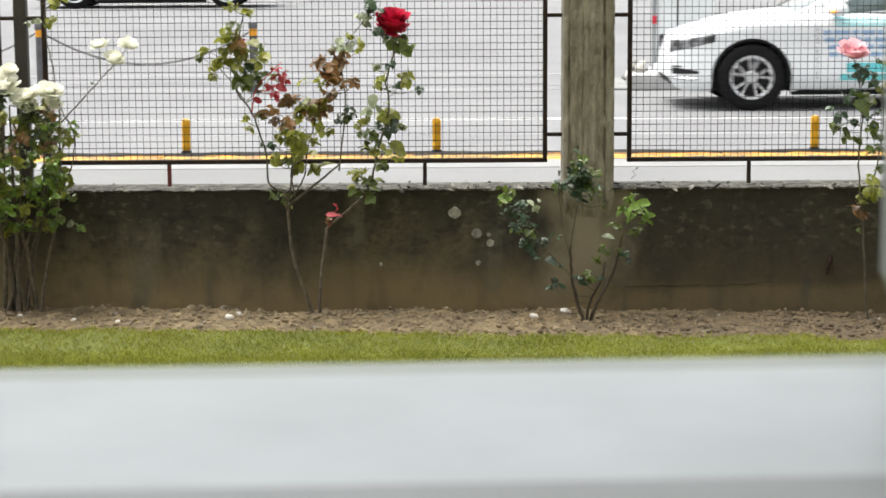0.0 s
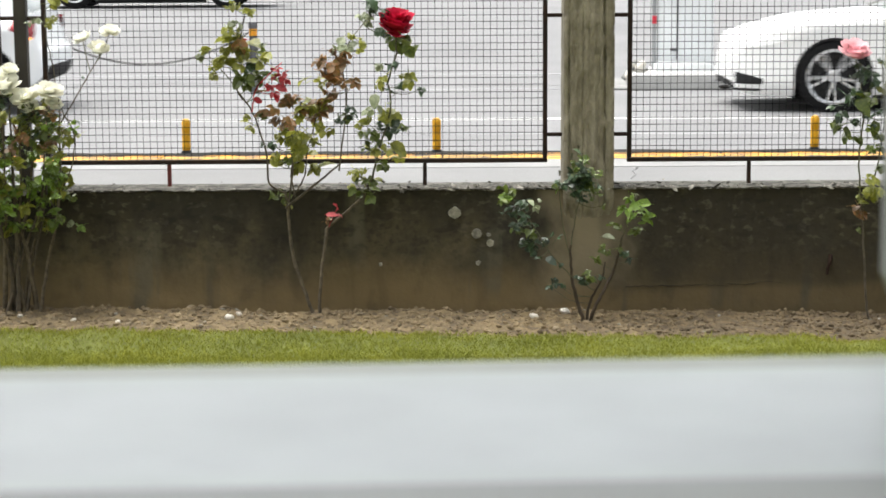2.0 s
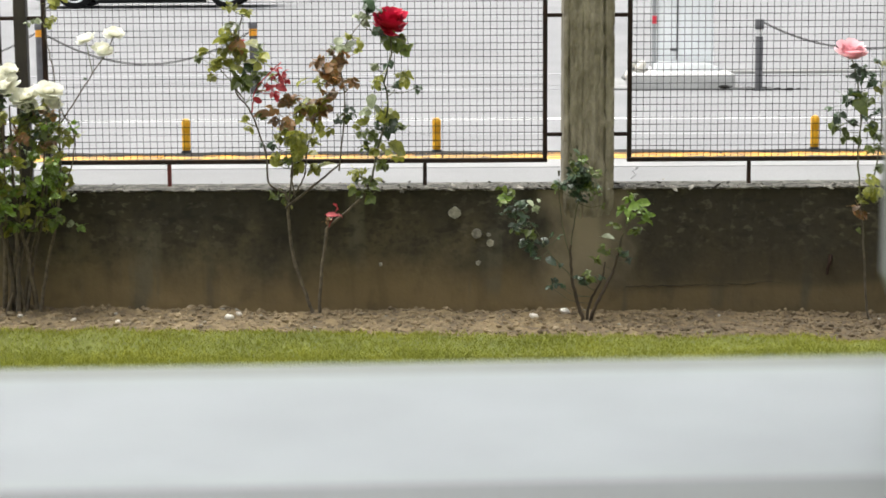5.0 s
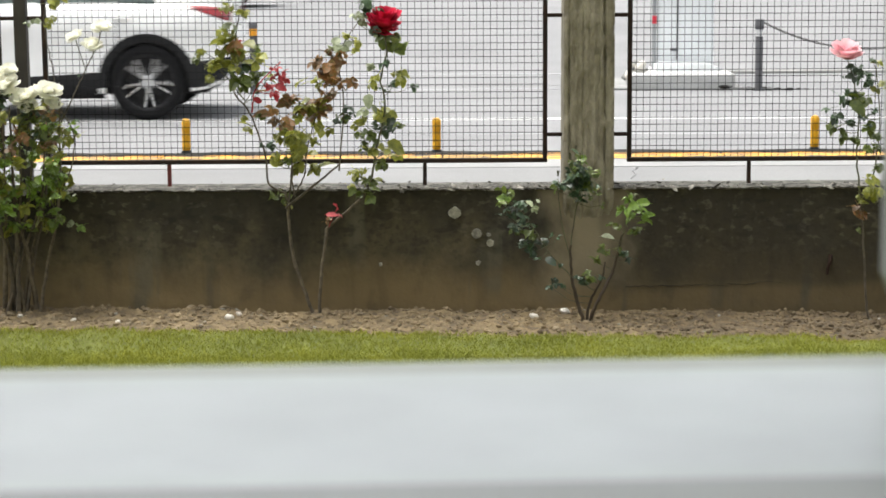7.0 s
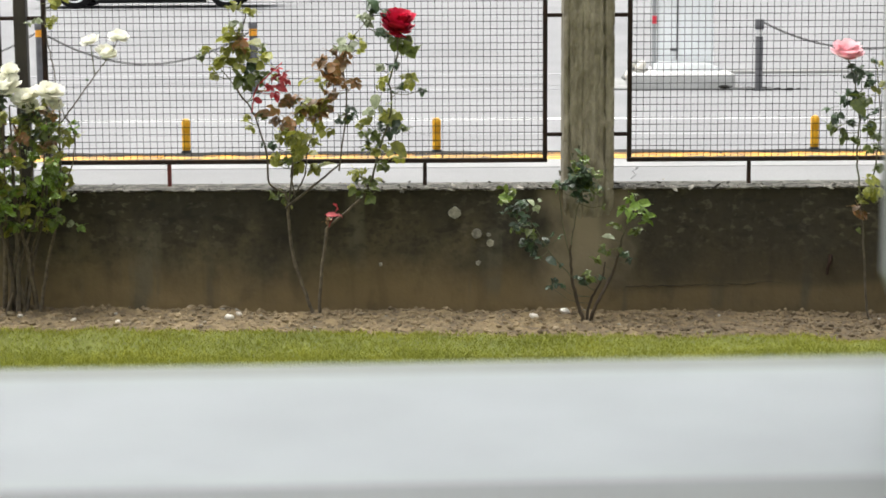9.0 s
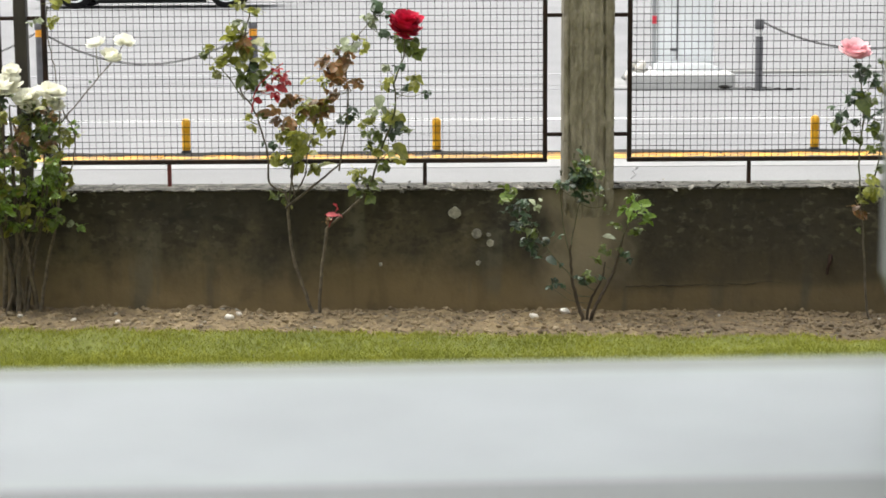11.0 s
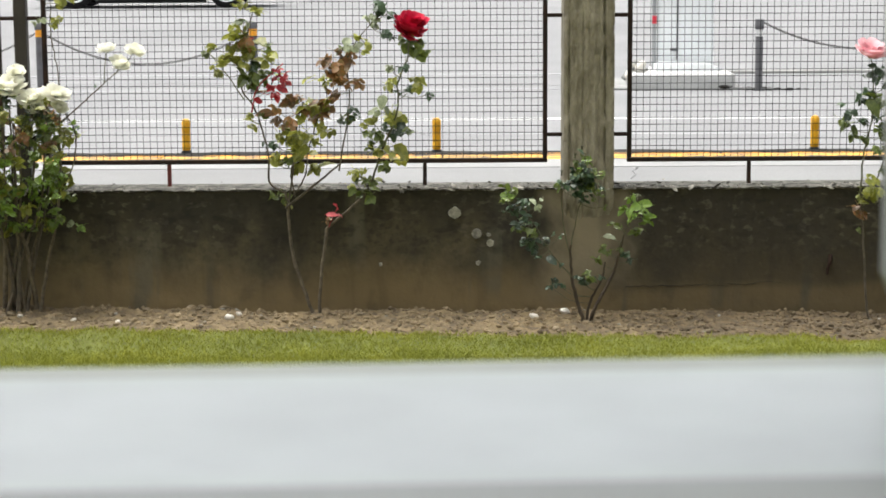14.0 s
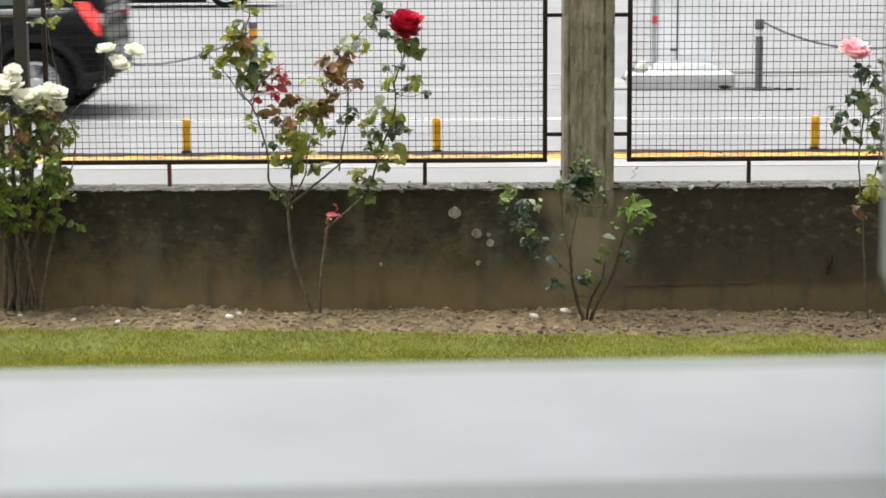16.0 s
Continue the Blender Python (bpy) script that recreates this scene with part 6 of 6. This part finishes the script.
c = cane(white, ((-1.79, 0, 0.78), (-1.79, -0.02, 0.92), (-1.785, -0.03, 1.03)), 0.004, 0.003, GREEN_CANE, 5, ("green", "dark"), 0.1, 0.06, 91, (WIND_WHITE, 0.8))
bloom(c, WHITE_BLOOMS[0], (0.03, -0.03, 0.26), (0.35, -0.1), 1.15, "cream white rose bloom", 0, 0.9, (0.0, -0.02, 0.2))
bloom(c, SMALL_WHITE, (0.045, 0.0, 0.325), (0.3, 0.2), 0.9, "cream white rose bloom", 2.0, 1.0, (0.0, -0.02, 0.2))
bloom(c, WHITE_BLOOMS[1], (-0.06, -0.02, 0.25), (0.4, -0.3), 1.0, "cream white rose bloom", 1.0, 0.9, (0.0, -0.02, 0.18))
c = cane(white, ((-1.69, 0, 0.76), (-1.67, -0.02, 0.90), (-1.655, -0.03, 0.97)), 0.004, 0.003, GREEN_CANE, 5, ("green", "dark"), 0.1, 0.06, 92, (WIND_WHITE, 1.0))
bloom(c, WHITE_BLOOMS[1], (0.02, -0.04, 0.24), (0.4, -0.2), 1.0, "cream white rose bloom", 0, 0.8, (0.02, -0.02, 0.15))
bloom(c, WHITE_BLOOMS[2], (0.105, -0.02, 0.26), (0.35, 0.25), 1.05, "cream white rose bloom", 0.7, 0.8, (0.03, -0.02, 0.17))
bloom(c, SMALL_WHITE, (0.035, -0.05, 0.205), (0.45, -0.3), 0.95, "cream white rose bloom", 0, 1.0, (0.02, -0.02, 0.15))
bloom(c, SMALL_WHITE, (0.125, -0.04, 0.215), (0.5, 0.5), 0.8, "cream white rose bloom", 1.0, 1.0, (0.05, -0.02, 0.16))
dress(c, ((0.05, 0.15, 0.05, "green"), (0.11, 0.16, 0.045, "bronze"), (0.0, 0.12, 0.06, "light"), (0.08, 0.10, 0.06, "green")), 15)
# long side shoot with three small blooms
c = cane(white, ((-1.545, 0, 0.90), (-1.45, 0, 1.025), (-1.368, 0, 1.135)), 0.0035, 0.0025, BARK, seed=93, sway=(WIND_TIP, 1.0))
dress(c, ((0.07, 0.0, 0.026, "dark"), (0.11, 0.17, 0.022, "dark")), 16)
bloom(c, SMALL_WHITE, (0.195, -0.01, 0.272), (0.25, 0.1), 1.05, "cream white rose bloom", 0, 0.95, (0.175, 0, 0.23))
bloom(c, SMALL_WHITE, (0.130, 0.0, 0.325), (0.3, -0.3), 0.85, "cream white rose bloom", 1.0, 0.8, (0.145, 0, 0.19))
bloom(c, SMALL_WHITE, (0.243, 0.0, 0.340), (0.3, 0.25), 1.0, "cream white rose bloom", 2.0, 0.75, (0.175, 0, 0.23))
c = cane(white, ((-1.55, 0.0, 0.62), (-1.50, 0, 0.75), (-1.495, 0, 0.86), (-1.545, 0, 0.97), (-1.575, 0, 1.16), (-1.595, 0, 1.28), (-1.59, 0, 1.37)), 0.0035, 0.0025, BARK, 3, ("light", "pale"), 0.93, 0.06, 94, (WIND_WHITE, 0.3))
dress(c, ((0.015, 0.25, 0.055, "light"), (-0.02, 0.28, 0.04, "green")), 17)

# low rose in front of the pillar
small = thing("rose_bush", pose(0, 7.90, 0), "small sparse rose bush with dark leaves, no blooms", "rose bush", "roses along the wall")
cane(small, ((0.575, 0, 0.07), (0.54, 0, 0.18), (0.52, 0, 0.28), (0.515, 0, 0.40)), 0.010, 0.006, BARK_DARK, seed=101)
c = cane(small, ((0.59, 0, 0.07), (0.62, -0.02, 0.16), (0.68, 0, 0.27), (0.71, 0, 0.36), (0.725, 0, 0.44)), 0.010, 0.0045, BARK_DARK, seed=102, sway=(WIND_RED, 0.12))
dress(c, ((0.078, 0.362, 0.044, "pale"), (0.051, 0.316, 0.046, "green"), (0.085, 0.302, 0.037, "green"), (0.029, 0.270, 0.051, "green"), (0.143, 0.293, 0.046, "dark"), (0.166, 0.269, 0.042, "dark"), (0.120, 0.316, 0.037, "green")), 20)
c = cane(small, ((0.71, 0, 0.38), (0.73, -0.02, 0.45), (0.755, -0.02, 0.52), (0.775, -0.02, 0.59)), 0.003, 0.002, GREEN_CANE, seed=103, sway=(WIND_RED, 0.3))
dress(c, ((0.036, 0.213, 0.055, "fresh"), (0.077, 0.190, 0.079, "fresh"), (0.032, 0.167, 0.065, "fresh"), (0.096, 0.137, 0.079, "fresh"), (0.044, 0.130, 0.060, "fresh"), (0.009, 0.178, 0.051, "fresh"), (0.061, 0.075, 0.055, "green"), (-0.001, 0.098, 0.051, "green"), (0.072, 0.224, 0.028, "pale")), 21)
c = cane(small, ((0.58, 0.02, 0.08), (0.60, 0.02, 0.17), (0.64, 0.0, 0.25), (0.655, 0, 0.33)), 0.008, 0.004, BARK_DARK, seed=104)
dress(c, ((0.010, 0.202, 0.060, "green"), (-0.017, 0.179, 0.051, "dark"), (0.028, 0.179, 0.046, "dark"), (0.056, 0.190, 0.042, "dark"), (-0.120, 0.156, 0.046, "dark"), (-0.093, 0.156, 0.035, "dark"), (-0.143, 0.143, 0.035, "dark"), (-0.008, 0.160, 0.037, "dark")), 22)
c = cane(small, ((0.515, 0.02, 0.38), (0.53, 0.02, 0.47), (0.555, 0.02, 0.62), (0.56, 0.02, 0.77)), 0.0035, 0.002, GREEN_CANE, seed=105, sway=(WIND_RED, 0.35))
dress(c, ((0.049, 0.351, 0.055, "fresh"), (0.008, 0.358, 0.042, "green"), (0.020, 0.306, 0.069, "dark"), (0.066, 0.283, 0.074, "dark"), (0.088, 0.324, 0.051, "green"), (0.002, 0.271, 0.060, "dark"), (-0.025, 0.264, 0.046, "dark"), (-0.059, 0.271, 0.042, "dark"), (-0.047, 0.246, 0.042, "green"), (0.112, 0.265, 0.042, "dark"), (0.044, 0.248, 0.065, "dark"), (0.040, 0.214, 0.060, "dark"), (0.071, 0.223, 0.051, "green"), (0.131, 0.180, 0.030, "green"), (0.029, 0.328, 0.046, "green")), 23)
dress(c, ((0.035, 0.30, 0.06, "green"), (0.060, 0.31, 0.055, "dark"), (0.015, 0.285, 0.055, "dark"), (0.055, 0.262, 0.06, "green"), (0.085, 0.275, 0.05, "dark"), (0.030, 0.232, 0.05, "dark"), (0.050, 0.335, 0.05, "dark"), (0.075, 0.300, 0.055, "green"), (0.005, 0.315, 0.05, "dark"), (0.045, 0.275, 0.06, "dark"), (0.095, 0.245, 0.045, "green"), (0.055, 0.195, 0.05, "dark"), (-0.05, 0.262, 0.042, "green"), (0.040, 0.385, 0.038, "green"), (0.060, 0.375, 0.035, "dark"), (0.025, 0.405, 0.030, "dark"), (0.105, 0.300, 0.035, "pale")), 26)
for x, z in ((0.030, 0.405), (0.005, 0.375)):
    part("bud", BUD, LEAF, c, "closed green rose bud", at=pose(x, 0, z))
c = cane(small, ((0.53, 0.0, 0.26), (0.44, 0, 0.36), (0.37, 0, 0.47), (0.31, 0, 0.56)), 0.0035, 0.002, GREEN_CANE, seed=106, sway=(WIND_RED, 0.25))
dress(c, ((-0.292, 0.375, 0.046, "green"), (-0.283, 0.343, 0.060, "fresh"), (-0.256, 0.345, 0.055, "green"), (-0.294, 0.320, 0.055, "green"), (-0.210, 0.322, 0.060, "dark"), (-0.176, 0.316, 0.034, "pale"), (-0.198, 0.297, 0.046, "dark"), (-0.264, 0.297, 0.046, "dark"), (-0.139, 0.325, 0.024, "pale")), 24)
dress(c, ((-0.232, 0.230, 0.060, "dark"), (-0.186, 0.224, 0.055, "dark"), (-0.221, 0.205, 0.046, "green"), (-0.197, 0.161, 0.055, "dark"), (-0.163, 0.124, 0.060, "dark"), (-0.145, 0.154, 0.055, "dark"), (-0.093, 0.184, 0.037, "dark"), (-0.065, 0.177, 0.032, "dark"), (-0.094, 0.080, 0.042, "dark"), (-0.053, 0.057, 0.028, "dark"), (-0.205, 0.265, 0.05, "dark"), (-0.165, 0.300, 0.045, "pale"), (-0.18, 0.195, 0.05, "green"), (-0.21, 0.235, 0.035, "pale"), (-0.15, 0.095, 0.05, "dark"), (-0.24, 0.27, 0.045, "dark")), 25)
c = cane(small, ((0.515, 0.01, 0.34), (0.48, 0.01, 0.5), (0.47, 0.0, 0.62), (0.468, 0, 0.67)), 0.003, 0.0018, GREEN_CANE, seed=108, sway=(WIND_RED, 0.25))
part("bud", BUD, LEAF, c, "closed green rose bud", at=pose(-0.045, 0, 0.345))

# pink rose
pink = thing("rose_bush", pose(0, 7.93, 0), "slender rose bush with one pink bloom", "rose bush", "roses along the wall")
c = cane(pink, ((1.735, 0, 0.06), (1.72, 0, 0.20), (1.705, 0, 0.40), (1.69, 0, 0.60)), 0.006, 0.0045, BARK, seed=111)
dress(c, ((-0.008, 0.557, 0.088, "light"), (-0.030, 0.534, 0.051, "light"), (-0.051, 0.477, 0.065, "bronze"), (-0.070, 0.488, 0.042, "bronze"), (-0.032, 0.454, 0.046, "bronze"), (-0.036, 0.504, 0.037, "light"), (-0.056, 0.396, 0.032, "green"), (0.004, 0.534, 0.060, "light")), 30)
c = cane(pink, ((1.69, 0, 0.59), (1.675, 0, 0.74), (1.685, 0, 0.90), (1.667, 0, 1.05), (1.645, 0, 1.14)), 0.0045, 0.003, GREEN_CANE, seed=112, sway=(WIND_PINK, 1.0))
bloom(c, PINK_BLOOM, (-0.053, 0.0, 0.562), (0.35, 0.05), 1.30, "half open pink rose bloom", 0, 0.80)
dress(c, ((-0.017, 0.518, 0.065, "dark"), (0.016, 0.499, 0.055, "dark"), (-0.024, 0.484, 0.060, "dark"), (0.028, 0.460, 0.069, "dark"), (-0.058, 0.479, 0.032, "dark"), (-0.074, 0.402, 0.083, "dark"), (-0.013, 0.396, 0.102, "green"), (-0.095, 0.333, 0.074, "dark"), (-0.093, 0.280, 0.083, "green"), (-0.041, 0.299, 0.051, "dark"), (-0.028, 0.230, 0.079, "green"), (-0.052, 0.383, 0.042, "dark")), 31)
c = cane(pink, ((1.70, 0, 0.55), (1.75, 0, 0.70), (1.77, 0, 0.90), (1.755, 0, 1.10)), 0.004, 0.0025, GREEN_CANE, seed=113, sway=(WIND_PINK, 0.9))
dress(c, ((0.040, 0.590, 0.037, "dark"), (0.069, 0.573, 0.046, "light"), (0.047, 0.465, 0.069, "light"), (0.045, 0.386, 0.046, "dark"), (-0.017, 0.377, 0.042, "dark"), (0.011, 0.358, 0.055, "dark"), (0.029, 0.307, 0.083, "green"), (0.052, 0.272, 0.060, "green"), (0.017, 0.234, 0.051, "green"), (0.056, 0.233, 0.051, "green"), (0.063, 0.157, 0.051, "green")), 32)

# ---- the house behind the camera ----
house = thing("wall_house", pose(0, 0, 0), "plain house wall with an open window and an added light-blocking wing", "wall", kind="structure")
for lo, hi in (((-9, -0.5, 0), (9, 0.10, 1.55)), ((-9, -0.5, 1.55), (-0.55, 0.10, 2.25)), ((0.085, -0.5, 1.55), (9, 0.10, 2.25)), ((-9, -0.5, 2.25), (9, 0.10, 8.6))):
    part("wall_block", boxed(lo, hi), FACADE, house)
# unseen wing, added to block sky light from the right
part("wall_block", boxed((0.82, 0.102, 0), (9, 3.0, 8.6)), FACADE, house)
room = thing("wall_room", pose(0, 0, 0), "plain room behind the window", "wall", kind="structure")
for lo, hi in (((-3, -4.2, 0.3), (3, -4.0, 3.2)), ((-3.2, -4.2, 0.3), (-3.0, -0.5, 3.2)), ((3.0, -4.2, 0.3), (3.2, -0.5, 3.2)), ((-3.2, -4.2, 0.1), (3.2, -0.5, 0.3))):
    part("wall_block", boxed(lo, hi), FACADE, room)
top = part("ceiling", boxed((-3.2, -4.2, 3.2), (3.2, -0.5, 3.35)), FACADE)
tagged(top, "plain room ceiling", "ceiling", kind="structure")
sill = thing("window_sill", pose(0, 0, 0, 0, 0, 2.8), "smooth pale grey stone sill of the open window", "window sill", kind="structure")
part("slab", boxed((-0.549, -0.5, 1.552), (0.075, 0.1362, 1.59), 0.0006), SILL, sill)
part("sill_lip", boxed((-0.549, 0.1363, 1.556), (0.075, 0.1432, 1.5895), 0.0015), SILL_EDGE, sill, "grey rounded front lip")
part("sill_joint", boxed((-0.545, -0.3, 1.5895), (0.07, 0.1005, 1.592), 0.0005), FRAME_GREY, sill, "grey sash track")
# real outer edge; its unseen inner length is added to shade the sill
jamb = part("window_frame", boxed((0.0318, -0.30, 1.593), (0.08, 0.145, 2.24), 0.003), FRAME_GREY)
tagged(jamb, "grey upright frame of the open window", "window frame", kind="structure")


# ---- what moves ----
def motions():
    paths = ((18.8, ((-1.0, 8.2), (0.0, 4.18), (0.5, 1.985), (1.0, -0.405), (1.5, -3.0), (2.0, -5.64), (3.0, -11.5)), 4.0, 8.0),
             (18.55, ((1.5, 7.620), (2.0, 5.070), (2.5, 2.500), (3.0, -0.050), (3.5, -2.660), (4.0, -5.240), (5.0, -10.880)), 5.2, 7.6),
             (18.2, ((6.0, 2.713), (6.3, 0.686), (6.5, -0.651), (7.0, -4.020), (7.5, -7.398)), 6.8, 6.8),
             (17.5, ((7.0, 6.675), (7.3, 4.619), (7.5, 3.241), (7.8, 1.052), (8.0, -0.392), (8.5, -3.949), (9.0, -7.459)), 7.2, 6.9),
             (18.45, ((12.0, 7.392), (12.3, 4.612), (12.6, 1.838), (13.0, -1.873), (13.3, -4.593), (14.0, -10.940)), 9.4, 9.2),
             (18.25, ((14.5, 7.360), (15.0, 3.139), (15.3, 0.634), (15.5, -1.019), (15.9, -4.290), (16.0, -5.089)), 8.7, 8.4))
    for ((root, wheels, body, _), s), (y, marks, before, after) in zip(CARS, paths):
        (ta, xa), (tb, xb) = marks[0], marks[-1]

        def where(t):
            if t <= ta:
                return xa + (ta - t) * before
            if t >= tb:
                return xb - (t - tb) * after
            return interp(marks, t)

        times = sorted({round(0.5 * i, 3) for i in range(33)} | {t for t, _ in marks if 0 <= t <= 16})
        yc = y + s["w"] / 2 - 0.012
        walk(root, [(t, pose(where(t), yc, 0)) for t in times])
        # the wheels roll while the car is near the garden
        start = max(0.0, [t for t in np.arange(0, 16.01, 0.1) if where(t) < 9.0][0])
        stop = min(16.0, [t for t in np.arange(0, 16.01, 0.1) if where(t) < 9.0 and (where(t) < -9.0 or t > 15.95)][0])
        rows_t = [0.0] * int(start > 0.01) + [round(start + i / 30, 4) for i in range(int((stop - start) * 30) + 1)] + [16.0] * int(stop < 15.95)
        for hub, c, wy, sd in wheels:
            rows = []
            for t in rows_t:
                a = (where(min(max(t, start), stop)) - where(start)) / s["r"]
                m = Matrix.Translation((c, wy, s["r"])) @ Matrix.Rotation(a, 4, "Y")
                rows.append((t, m if sd < 0 else m @ Matrix.Rotation(math.pi, 4, "Z")))
            walk(hub, rows)
    for c, foot, wind, share in SWAY:
        walk(c, [(t, pose(*foot, 0, a * share, 0)) for t, a in zip(TIMES, wind)])


motions()
